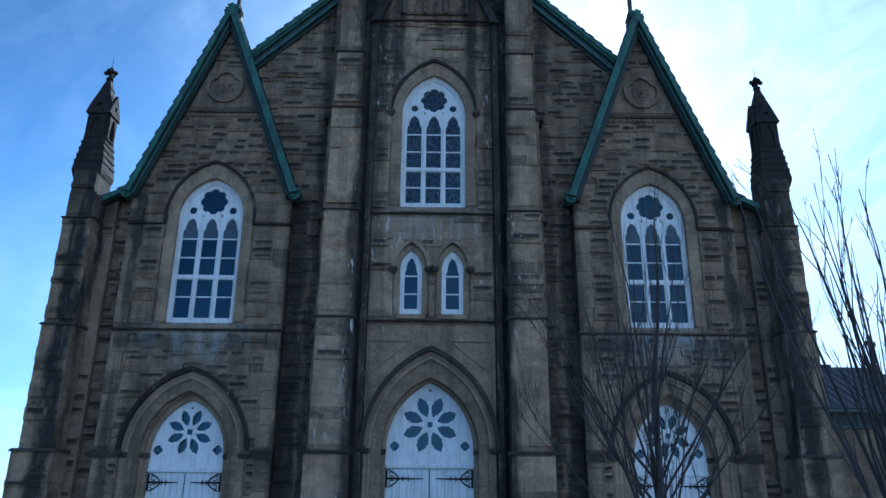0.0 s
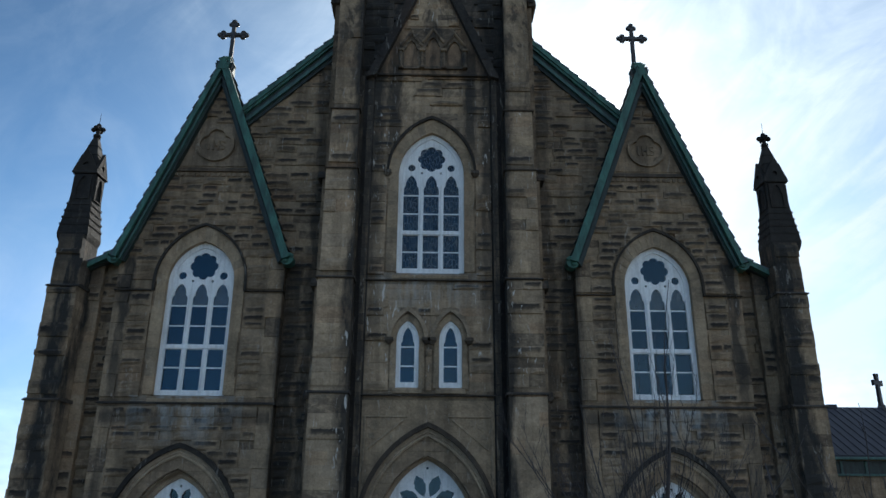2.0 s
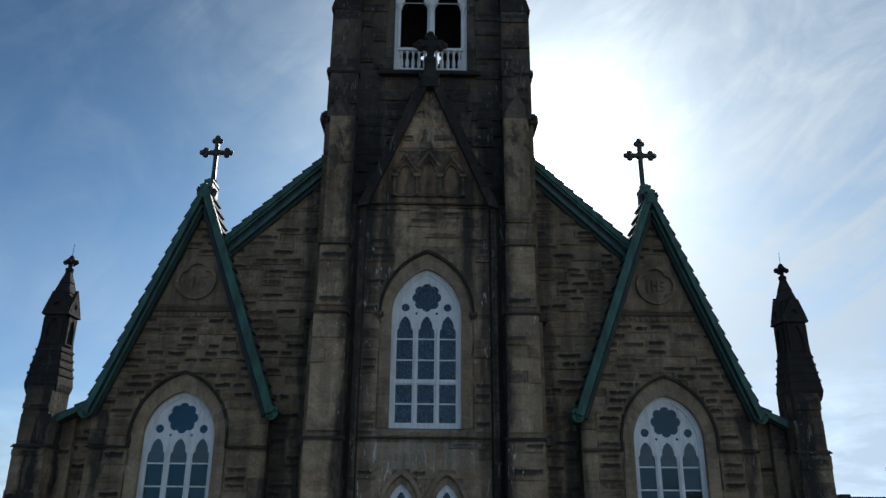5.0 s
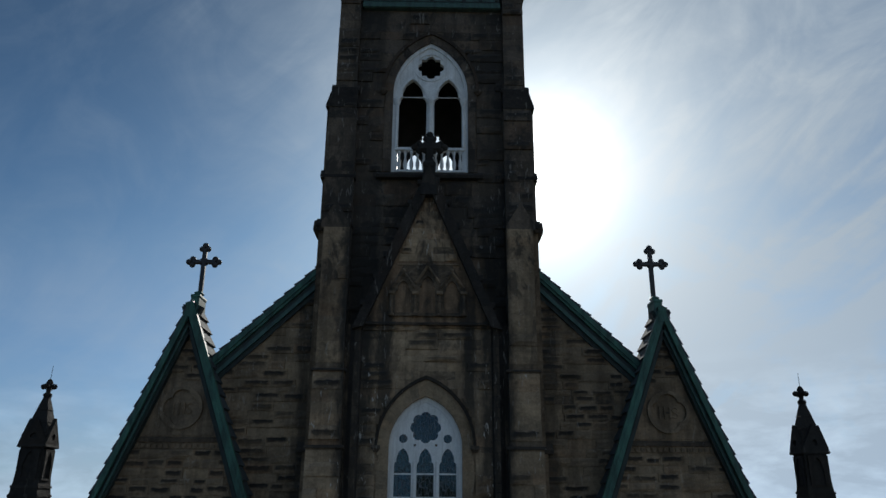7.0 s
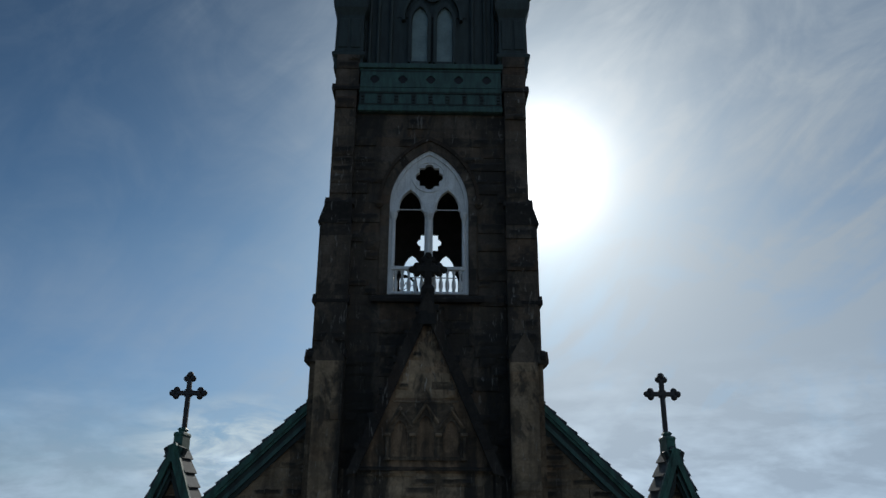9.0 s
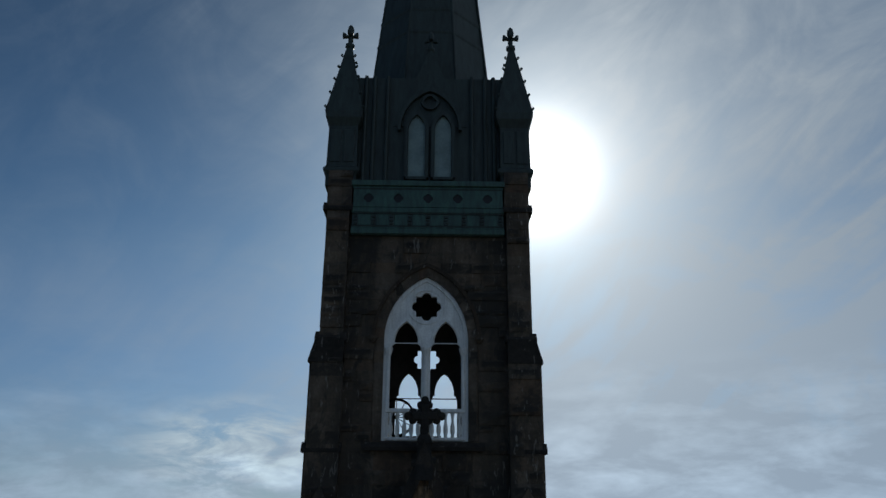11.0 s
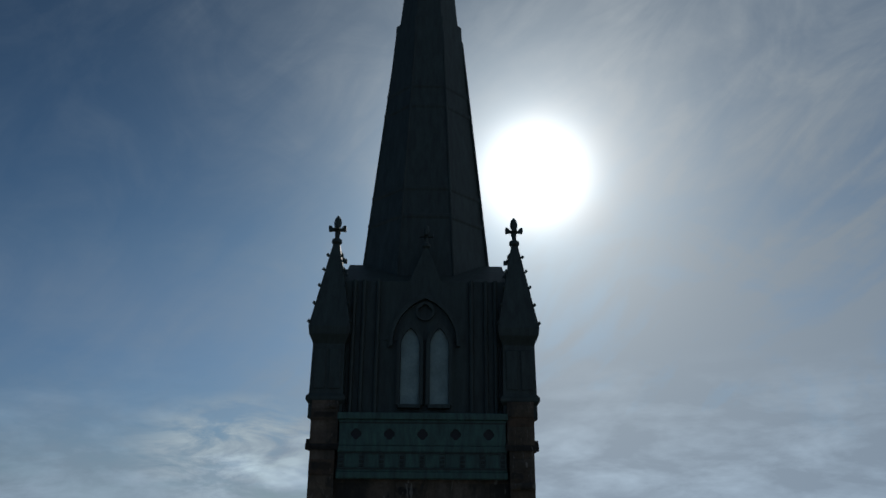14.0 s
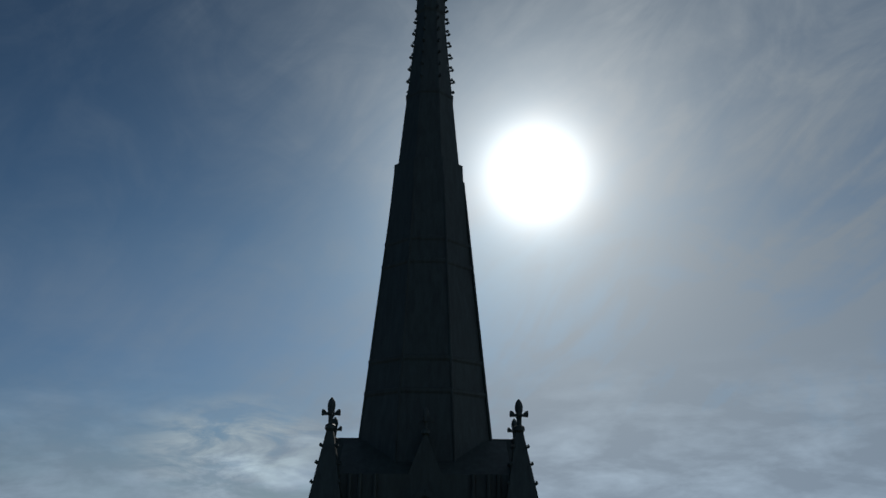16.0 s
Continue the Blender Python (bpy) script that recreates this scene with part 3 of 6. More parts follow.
Y_MAIN, Y_BAY, Y_TOWER = 0.66, 0.22, -0.18
EAVE_Z, APEX_Z = 13.15, 20.5           # side gables
SIDE_WIN = (1.03, 8.86, 12.36, 13.70)  # half width, sill, springing, apex
MID_WIN = (1.04, 12.65, 16.02, 17.48)


# ================= walls =================
def main_half(z):
    """Half width of the main gable at height z."""
    return 10.8 if z < 13.0 else (8.0 if z < 17.0 else (24.85 - z) / 0.968)


def bay_half(z):
    return BAY_W if z < EAVE_Z else max(0.0, (APEX_Z - 0.35 - z) / 2.66)


bm = bmesh.new()
plate(bm, [(-10.9, 0), (10.9, 0), (10.9, 12.9), (8.05, 14.6), (8.05, 17.0), (0.3, 24.5), (-0.3, 24.5), (-8.05, 17.0), (-8.05, 14.6), (-10.9, 12.9)],
      [arch(s * BAY_X, 1.3, 0.9, 5.0, 6.7) for s in (-1, 1)] + [arch(s * BAY_X, 1.1, 8.78, 12.36, 13.8) for s in (-1, 1)]
      + [[(-1.9, 0.9), (1.9, 0.9), (1.9, 17.8), (-1.9, 17.8)]], Y_MAIN, Y_MAIN + 0.6)
main_wall = part("gable_wall", bm, STONE_CORE, church, "coursed brown sandstone gable wall behind the tower")


def main_free(lo, hi):
    h = main_half(hi) - 0.12
    out = []
    for s in (-1, 1):
        a, b = 3.4, min(h, 10.8)
        if b - a < 0.2:
            continue
        spans = [(a, b)]
        if hi < 20.4:
            bh = bay_half(lo)
            spans = cut(spans, BAY_X - bh, BAY_X + bh)
        spans = [(s * q, s * p) if s < 0 else (p, q) for p, q in spans]
        out += spans
    return out


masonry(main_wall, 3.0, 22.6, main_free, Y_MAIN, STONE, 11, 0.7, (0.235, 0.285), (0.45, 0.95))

bays = []
for s in (-1, 1):
    bm = bmesh.new()
    c = s * BAY_X
    hw, sill, spr, apx = SIDE_WIN
    outline = [(c - BAY_W, 0), (c + BAY_W, 0), (c + BAY_W, EAVE_Z), (c, APEX_Z - 0.45), (c - BAY_W, EAVE_Z)]
    plate(bm, outline, [arch(c, 1.30, 0.9, 4.95, 6.75), arch(c, hw + 0.05, sill - 0.05, spr, apx + 0.06)], Y_BAY, Y_MAIN - 0.002)
    bay = part("side_bay", bm, STONE_CORE, church, "steep gabled side bay of rock-faced sandstone")
    bays.append(bay)

    def bay_free(lo, hi, c=c, hw=hw, sill=sill, spr=spr, apx=apx):
        h = bay_half(hi) - (0.46 if hi < 13.2 else 0.05)
        if h < 0.2:
            return []
        spans = [(c - h, c + h)]
        if lo < 16.3 < hi or lo < 16.12 < hi:
            return []
        if 16.2 < lo and hi < 18.15:                       # smooth medallion panel
            return []
        if lo < 7.6:
            spans = cut(spans, c - arc_half(1.85, 2.45, lo - 4.95), c + arc_half(1.85, 2.45, lo - 4.95)) if lo < 7.4 else spans
        if hi > sill - 0.1 and lo < apx + 0.5:
            q = arc_half(hw + 0.40, apx + 0.56 - spr, lo - spr)
            spans = cut(spans, c - q, c + q)
        return spans

    for za, zb in ((3.0, 4.9), (5.1, 8.5), (8.78, 11.98), (12.14, 16.15), (16.36, 19.6)):
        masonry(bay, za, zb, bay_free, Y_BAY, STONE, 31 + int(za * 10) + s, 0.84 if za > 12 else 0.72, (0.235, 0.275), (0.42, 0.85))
    # tall dressed stones up the corners of the bay
    rr = random.Random(90 + s)
    for e in (-1, 1):
        for za, zb in ((3.0, 4.9), (5.1, 8.5), (8.78, 11.98), (12.14, 13.2)):
            z = za
            while z < zb - 0.05:
                h = rr.uniform(0.42, 0.7)
                if zb - z - h < 0.25:
                    h = zb - z
                x0, x1 = sorted((c + e * (BAY_W + 0.015), c + e * (BAY_W - rr.choice((0.42, 0.46, 0.52)))))
                bm = bmesh.new()
                box(bm, x0, x1, Y_BAY - 0.045, Y_MAIN - 0.05, z + 0.003, z + h - 0.003, 0.012)
                part("quoin", bm, STONE, bay)
                z += h
    # string courses
    for z, h in ((4.9, 0.2), (8.5, 0.28), (11.98, 0.16)):
        segs = {4.9: ((c - BAY_W, c - 1.95), (c + 1.95, c + BAY_W)), 8.5: ((c - BAY_W, c + BAY_W),),
                11.98: ((c - BAY_W, c - hw - 0.5), (c + hw + 0.5, c + BAY_W))}[z]
        for a, b in segs:
            bm = bmesh.new()
            # dark stone carries the ledge's shade line in its colour
            weathering(bm, a, b, Y_BAY - 0.05, Y_BAY + 0.25, z + 0.10, h * 0.3, 0.045, 0.1, 0.22 if z < 5 else 0.025)
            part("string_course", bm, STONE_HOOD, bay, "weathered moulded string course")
    # medallion panel
    bm = bmesh.new()
    plate(bm, [(c - 1.42, 16.34), (c + 1.42, 16.34), (c + 0.80, 18.0), (c - 0.80, 18.0)], [], Y_BAY - 0.03, Y_BAY + 0.05)
    panel = part("medallion_panel", bm, STONE_GABLE, bay, "smooth stone panel with a round carved medallion")
    bm = bmesh.new()
    plate(bm, disc(c, 17.12, 0.62, 40), [foil(c, 17.12, 0.53, 4, 0.22, 10, math.pi / 4)], Y_BAY - 0.13, Y_BAY - 0.02)
    part("medallion_rim", bm, STONE_GABLE, bay)
    bm = bmesh.new()
    zc = 17.10
    box(bm, c - 0.27, c - 0.22, Y_BAY - 0.075, Y_BAY - 0.02, zc - 0.17, zc + 0.17)
    for dx in (-0.12, 0.04):
        box(bm, c + dx, c + dx + 0.05, Y_BAY - 0.075, Y_BAY - 0.02, zc - 0.17, zc + 0.17)
    box(bm, c - 0.08, c + 0.05, Y_BAY - 0.07, Y_BAY - 0.02, zc - 0.025, zc + 0.025)
    tube(bm, [(c + 0.205 + 0.075 * p, Y_BAY - 0.045, zc + 0.15 * q) for p, q in ((1, 0.75), (0.4, 1), (-0.5, 0.95), (-1, 0.55), (-0.5, 0.12), (0.5, -0.12), (1, -0.55), (0.5, -0.95), (-0.4, -1), (-1, -0.75))], 0.025, 6)
    part("monogram", bm, STONE_GABLE, bay)
    bm = bmesh.new()
    weathering(bm, c - 1.52, c + 1.52, Y_BAY - 0.02, Y_BAY + 0.2, 16.24, 0.10, 0.05, 0.08)
    part("string_course", bm, STONE_MOULD, bay)
    # worn dentils under the string
    for k in range(17):
        bm = bmesh.new()
        box(bm, c - 1.40 + 0.17 * k, c - 1.30 + 0.17 * k, Y_BAY - 0.05, Y_BAY + 0.1, 15.98, 16.08)
        part("dentil", bm, STONE_GABLE, bay)


# ================= windows =================
def pointed_window(c, y, dims, leaded, label):
    hw, sill, spr, apx = dims
    slack = random.Random(int(c * 10) + 40)             # old panes sit a little out of true
    k = spr - 12.36
    holes = [foil(c, 12.94 + k, 0.45, 8, 0.16, 6, math.pi / 8)]
    for e in (-1, 1):
        holes += [disc(c + e * 0.645, 12.62 + k, 0.125, 12), disc(c + e * 0.31, 12.44 + k, 0.04, 8)]
    lights = [(-0.65, 0.0), (0.0, 0.0), (0.65, 0.0)]
    for dx, _ in lights:
        holes.append(trefoil_light(c + dx, 0.245, 10.42 + k, 11.86 + k, 12.35 + k))
        holes.append([(c + dx - 0.245, sill + 0.16), (c + dx + 0.245, sill + 0.16), (c + dx + 0.245, 10.26 + k), (c + dx - 0.245, 10.26 + k)])
    bm = bmesh.new()
    plate(bm, arch(c, hw - 0.03, sill, spr, apx - 0.04, 14), holes, y, y + 0.10)
    win = part("window", bm, WHITE, church, label)
    bm = bmesh.new()
    prism(bm, arch_ring(c, hw - 0.13, hw + 0.03, sill, spr, apx - 0.16, apx + 0.03, 14), y - 0.05, y + 0.14)
    part("frame", bm, WHITE, win)
    for e in (-1, 1):
        bm = bmesh.new()
        box(bm, c + e * 0.325 - 0.035, c + e * 0.325 + 0.035, y - 0.035, y, sill + 0.1, 12.0 + k, 0.012)
        part("mullion", bm, WHITE, win)
    bm = bmesh.new()
    box(bm, c - hw + 0.05, c + hw - 0.05, y - 0.03, y - 0.001, 10.28 + k, 10.40 + k, 0.012)
    part("transom", bm, WHITE, win)
    for dx, _ in lights:
        for z in (11.64 + k, 11.0 + k, 9.70 + k):
            bm = bmesh.new()
            box(bm, c + dx - 0.25, c + dx + 0.25, y + 0.03, y + 0.07, z - 0.022, z + 0.022)
            part("glazing_bar", bm, WHITE, win)
        for z0, z1 in ((sill + 0.16, 9.70 + k), (9.70 + k, 10.27 + k), (10.42 + k, 11.0 + k), (11.0 + k, 11.64 + k), (11.64 + k, 12.38 + k)):
            bm = bmesh.new()
            box(bm, -0.26, 0.26, -0.005, 0.005, (z0 - z1) / 2, (z1 - z0) / 2)
            head = z1 > 12.0 + k and leaded is GLASS
            pane = part("pane", bm, GLASS_PALE if head else leaded, win)
            pane.matrix_local = pose(c + dx, y + 0.05, (z0 + z1) / 2, slack.uniform(-1.2, 1.2), 0, slack.uniform(-1.0, 1.0))
    bm = bmesh.new()
    prism(bm, disc(c, 12.94 + k, 0.5, 24), y + 0.045, y + 0.055)
    part("pane", bm, leaded, win)
    for e in (-1, 1):
        bm = bmesh.new()
        prism(bm, disc(c + e * 0.645, 12.62 + k, 0.15, 12), y + 0.045, y + 0.055)
        part("pane", bm, leaded, win)
    bm = bmesh.new()
    weathering(bm, c - hw - 0.12, c + hw + 0.12, y - 0.2, y + 0.1, sill - 0.12, 0.11, 0.02, 0.2)
    part("sill", bm, STONE_DRESSED, win, "pale stone sill")
    return win


def arch_surround(parent, c, h, sill, spr, apx, width, yf, yb, mat, count=9, peak=1.12):
    """Splayed dressed surround as voussoirs and jamb stones."""
    def point(u, off):
        """u from 0 (left springing) through 1 (apex) to 2 (right springing)."""
        e = -1 if u <= 1 else 1
        v = u if u <= 1 else 2 - u
        hh, rise = h + off, apx - spr + off * peak
        r = (hh * hh + rise * rise) / (2 * hh)
        a = math.asin(min(1, rise / r)) if r >= hh else math.pi - math.asin(min(1, rise / r))
        return (c + e * (r * math.cos(a * v) - (r - hh)), spr + r * math.sin(a * v))
    n = count * 2
    for i in range(n):
        u0, u1 = 2 * i / n + 0.0015, 2 * (i + 1) / n - 0.0015
        um = (u0 + u1) / 2
        bm = bmesh.new()
        prism(bm, [point(u0, 0), point(um, 0), point(u1, 0), point(u1, width), point(um, width), point(u0, width)], yf, yb)
        part("voussoir", bm, mat, parent)
    z = sill
    r = random.Random(int(c * 10) + int(spr * 7))
    while z < spr - 0.05:
        hgt = min(r.uniform(0.35, 0.55), spr - z)
        if spr - z - hgt < 0.2:
            hgt = spr - z
        for e in (-1, 1):
            wd = width * r.choice((0.85, 1.0, 1.0))
            bm = bmesh.new()
            x0, x1 = sorted((c + e * h, c + e * (h + wd)))
            box(bm, x0, x1, yf, yb, z + 0.0015, z + hgt - 0.0015)
            part("jamb_stone", bm, mat, parent)
        z += hgt


def hood(parent, c, h, spr, apx, width, y0, y1, feet=True, foot=0.0, mat=None):
    bm = bmesh.new()
    prism(bm, arch_ring(c, h, h + width, spr - foot, spr, apx, apx + width * 1.25, 16), y0, y1)
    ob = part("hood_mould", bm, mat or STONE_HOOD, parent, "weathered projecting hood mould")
    if feet:
        for e in (-1, 1) if feet is True else (feet,):
            bm = bmesh.new()
            x = c + e * (h + width / 2)
            loft(bm, [square_ring(x, (y0 + y1) / 2, spr - 0.14, 0.05, 0.05), square_ring(x, (y0 + y1) / 2 - 0.02, spr - 0.04, 0.13, 0.11),
                      square_ring(x, (y0 + y1) / 2 - 0.02, spr + 0.05, 0.12, 0.11)])
            part("hood_stop", bm, STONE_MOULD, parent)
    return ob


for s, bay in zip((-1, 1), bays):
    c = s * BAY_X
    hw, sill, spr, apx = SIDE_WIN
    pointed_window(c, Y_BAY + 0.2, SIDE_WIN, GLASS, "tall pointed window with white wooden tracery and three lights")
    arch_surround(bay, c, hw + 0.02, sill, spr, apx, 0.34, Y_BAY - 0.035, Y_BAY + 0.25, STONE_DRESSED, 9, 1.5)
    hood(bay, c, hw + 0.36, spr, apx + 0.52, 0.07, Y_BAY - 0.12, Y_BAY + 0.05, False, 0.30)


# ================= doors =================
def petal(c, zc, a, r0, r1, w):
    pts = []
    for u, v in ((0, 0), (0.22, 0.62), (0.5, 1.0), (0.62, 0.80), (0.72, 0.86), (0.84, 0.5), (1, 0.0), (0.84, -0.5), (0.72, -0.86), (0.62, -0.80), (0.5, -1.0), (0.22, -0.62)):
        r = r0 + (r1 - r0) * u
        pts.append((c + r * math.cos(a) - w * v * math.sin(a), zc + r * math.sin(a) + w * v * math.cos(a)))
    return pts


def portal(c, h, spr, apx, y, wall_y, hood_h, hood_apx, label, parent, rose=(0.62, 0.70, 0.135), head=0.0):
    """White double door under a pierced pointed head, in a stepped stone arch."""
    rail = spr - 0.48
    holes = [petal(c, spr + rose[0], math.pi / 8 + k * math.pi / 4, rose[1] * 0.26, rose[1], rose[2]) for k in range(8)]
    holes += [foil(c + e * h * 0.80, spr + 0.10 + e * 0.006, 0.14, 4, 0.2, 5, math.pi / 4) for e in (-1, 1)]
    holes += [foil(c, spr + rose[0], 0.10, 4, 0.25, 5), disc(c, apx - 0.24, 0.04, 8)]
    bm = bmesh.new()
    plate(bm, arch(c, h, rail, spr, apx, 14), holes, y, y + 0.09)
    door = part("door", bm, WHITE, church, label)
    bm = bmesh.new()
    prism(bm, arch(c, h - 0.02, rail + 0.05, spr, apx - 0.03, 14), y + 0.10, y + 0.11)
    part("pane", bm, GLASS, door)
    bm = bmesh.new()
    box(bm, c - h, c + h, y - 0.06, y + 0.05, rail - 0.06, rail + 0.06, 0.02)
    part("rail", bm, WHITE, door)
    for e in (-1, 1):
        x0, x1 = sorted((c + e * 0.012, c + e * h))
        nb = 6
        for i in range(nb):
            a, b = x0 + (x1 - x0) * i / nb, x0 + (x1 - x0) * (i + 1) / nb
            bm = bmesh.new()
            box(bm, a + 0.004, b - 0.004, y + 0.02, y + 0.08, 1.0, rail - 0.06, 0.008)
            part("board", bm, WHITE, door)
        for hz in (rail - 0.34, 1.7):
            bm = bmesh.new()
            xo = c + e * (h - 0.05)
            tip = c + e * 0.18
            yy = y + 0.0
            tube(bm, [(xo, yy, hz), (xo - e * 0.4, yy, hz), (tip, yy, hz)], [0.035, 0.028, 0.014], 6)
            tube(bm, [(xo, yy, hz - 0.25), (xo, yy, hz + 0.25)], 0.03, 6)
            for up in (-1, 1):
                pts = [(xo - e * (0.05 + 0.30 * math.sin(u * 1.5)), yy, hz + up * (0.25 - 0.24 * u)) for u in (0, 0.3, 0.6, 1.0)]
                tube(bm, pts, 0.02, 5)
                pts = [(xo - e * (0.16 + 0.09 * math.cos(a)), yy, hz + up * (0.12 + 0.07 * math.sin(a))) for a in (0, 0.9, 1.8, 2.7, 3.6, 4.5, 5.4)]
                tube(bm, pts, 0.014, 5)
            for fx in (0.45, 0.6):
                x = xo + (tip - xo) * fx
                tube(bm, [(x, yy, hz - 0.08), (x, yy, hz + 0.08)], 0.014, 5)
            part("hinge", bm, IRON, door, "black wrought-iron strap hinge")
    # stepped arch orders
    orders = 4
    for i in range(orders):
        a, b = h + (hood_h - h) * i / orders, h + (hood_h - h) * (i + 1) / orders
        za, zb = apx + (hood_apx - apx) * i / orders, apx + (hood_apx - apx) * (i + 1) / orders
        yy = y - 0.02 + (wall_y - 0.04 - y) * (i + 0.6) / orders
        bm = bmesh.new()
        prism(bm, arch_ring(c, a - 0.02 if i == 0 else a, b, spr, spr, za - (0.02 if i == 0 else 0), zb, 16), yy, y + 0.2)
        part("arch_order", bm, STONE_ARCH, parent)
        # rolls and hollows along the edge of each order
        for k, off in enumerate((0.0, 0.45)):
            if i == 0 and k == 0:
                continue
            w, top = a + (b - a) * off, za + (zb - za) * off
            bm = bmesh.new()
            tube(bm, [(x, yy - 0.005, z) for x, z in arch(c, w, spr, spr, top, 16)], 0.042 if k == 0 else 0.026, 8)
            part("roll_moulding", bm, STONE_ARCH, parent)
        for e in (-1, 1):
            bm = bmesh.new()
            x0, x1 = sorted((c + e * a, c + e * b))
            box(bm, x0, x1, yy, y + 0.2, 0.6, spr - 0.16)
            part("jamb", bm, STONE_DRESSED, parent)
            if 0 < i:
                bm = bmesh.new()
                tube(bm, [(c + e * a, yy + 0.02, 0.8), (c + e * a, yy + 0.02, spr - 0.16)], 0.05, 10)
                part("shaft", bm, STONE_DRESSED, parent)
            bm = bmesh.new()
            box(bm, x0 - 0.02, x1 + 0.02, yy - 0.05, y + 0.2, spr - 0.16, spr, 0.02)
            part("capital", bm, STONE_MOULD, parent)
    hood(parent, c, hood_h, spr, hood_apx, 0.12, wall_y - 0.16, wall_y + 0.05)
    bm = bmesh.new()
    box(bm, c - hood_h - 0.4, c + hood_h + 0.4, wall_y - 1.6, y + 0.3, 0.0, 0.5, 0.02)
    box(bm, c - hood_h, c + hood_h, wall_y - 1.0, y + 0.3, 0.5, 0.98, 0.02)
    part("steps", bm, STONE_DRESSED, parent)


for s, bay in zip((-1, 1), bays):
    portal(s * BAY_X, 1.10, 4.95, 6.52, Y_BAY + 0.42, Y_BAY, 1.80, 7.32, "white double church door with pierced rosette head and iron hinges", bay)


# ================= bell tower =================
bm = bmesh.new()
hw, sill, spr, apx = MID_WIN
plate(bm, [(-2.5, 0), (2.5, 0), (2.5, 19.62), (-2.5, 19.62)],
      [arch(0, 1.42, 0.9, 5.1, 7.15), arch(0, hw + 0.05, sill - 0.05, spr, apx + 0.06)]
      + [arch(e * 0.645, 0.34, 9.05, 10.5, 11.12, 8) for e in (-1, 1)], Y_TOWER, Y_MAIN - 0.004)
tower = part("tower_front", bm, STONE_CORE, church, "lower tower wall of coursed brown sandstone")


def tower_free(lo, hi):
    spans = [(-1.93, 1.93)]
    if lo < 8.2:
        q = arc_half(1.98, 2.95, lo - 5.05)
        if lo < 8.0:
            spans = cut(spans, -q, q)
    if hi > sill - 0.1 and lo < apx + 0.5:
        q = arc_half(hw + 0.40, apx + 0.56 - spr, lo - spr)
        spans = cut(spans, -q, q)
    for c in (-0.645, 0.645):
        if hi > 9.0 and lo < 11.5:
            q = arc_half(0.56, 0.95, lo - 10.5)
            spans = cut(spans, c - q, c + q)
    return spans


for za, zb in ((3.0, 4.95), (8.98, 12.24), (12.55, 19.62)):
    masonry(tower, za, zb, tower_free, Y_TOWER, STONE_PALE, 71 + int(za), 0.30)
# plain dressed band over the portal with its sunk spandrel panels
bm = bmesh.new()
plate(bm, [(-1.93, 8.7), (-1.93, 5.2)] + arch(0, 1.9, 5.2, 5.2, 7.95, 14)[::-1] + [(1.93, 5.2), (1.93, 8.7)], [], Y_TOWER - 0.05, Y_TOWER + 0.02)
band = part("spandrel", bm, STONE_DRESSED, tower, "smooth ashlar over the main portal")
for e in (-1, 1):
    bm = bmesh.new()
    for p, q in (((1.84, 8.22), (0.60, 8.22)), ((1.84, 8.22), (1.84, 6.35)), ((1.74, 7.30), (0.72, 8.12))):
        tube(bm, [(e * p[0], Y_TOWER - 0.06, p[1]), (e * q[0], Y_TOWER - 0.06, q[1])], 0.035, 6)
    for (px, pz), rr_ in (((1.58, 7.98), 0.16), ((1.30, 8.04), 0.10), ((1.62, 7.68), 0.10)):
        plate(bm, foil(e * px, pz, rr_, 3, 0.3, 5), [], Y_TOWER - 0.085, Y_TOWER - 0.04)
    part("carved_panel", bm, STONE_DRESSED, tower)
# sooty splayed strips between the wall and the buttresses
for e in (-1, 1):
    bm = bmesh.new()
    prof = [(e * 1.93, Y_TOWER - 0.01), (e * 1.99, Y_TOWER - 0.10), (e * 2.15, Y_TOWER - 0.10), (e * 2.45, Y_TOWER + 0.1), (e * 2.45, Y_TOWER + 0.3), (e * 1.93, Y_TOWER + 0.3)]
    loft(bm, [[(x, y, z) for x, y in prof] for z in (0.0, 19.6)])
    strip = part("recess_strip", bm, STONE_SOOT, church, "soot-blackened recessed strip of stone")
    flat_s = stone_meshes(STONE)[0]
    z = 3.0
    r = random.Random(5 + e)
    while z < 19.4:
        h = r.uniform(0.24, 0.36)
        ob = new("stone", r.choice(flat_s))
        ob.parent = strip
        ob.location = (e * 2.07, Y_TOWER - 0.11, z + h / 2)
        ob.scale = (0.17, 0.03, h - 0.02)
        z += h
for z in (12.3, 8.78):
    bm = bmesh.new()
    weathering(bm, -1.98, 1.98, Y_TOWER - 0.10, Y_TOWER + 0.2, z + 0.06, 0.045, 0.03, 0.1, 0.02)
    part("string_course", bm, STONE_HOOD, tower)
pointed_window(0, Y_TOWER + 0.18, MID_WIN, GLASS_LEADED, "tall pointed tower window with white tracery and leaded glass")
arch_surround(tower, 0, hw + 0.02, sill, spr, apx, 0.32, Y_TOWER - 0.035, Y_TOWER + 0.25, STONE_DRESSED, 9, 1.5)
hood(tower, 0, hw + 0.34, spr, apx + 0.49, 0.08, Y_TOWER - 0.12, Y_TOWER + 0.05)
portal(0, 1.30, 5.10, 7.06, Y_TOWER + 0.5, Y_TOWER - 0.05, 1.90, 7.92, "large white double church door with pierced rosette head", tower, (0.72, 0.86, 0.175))

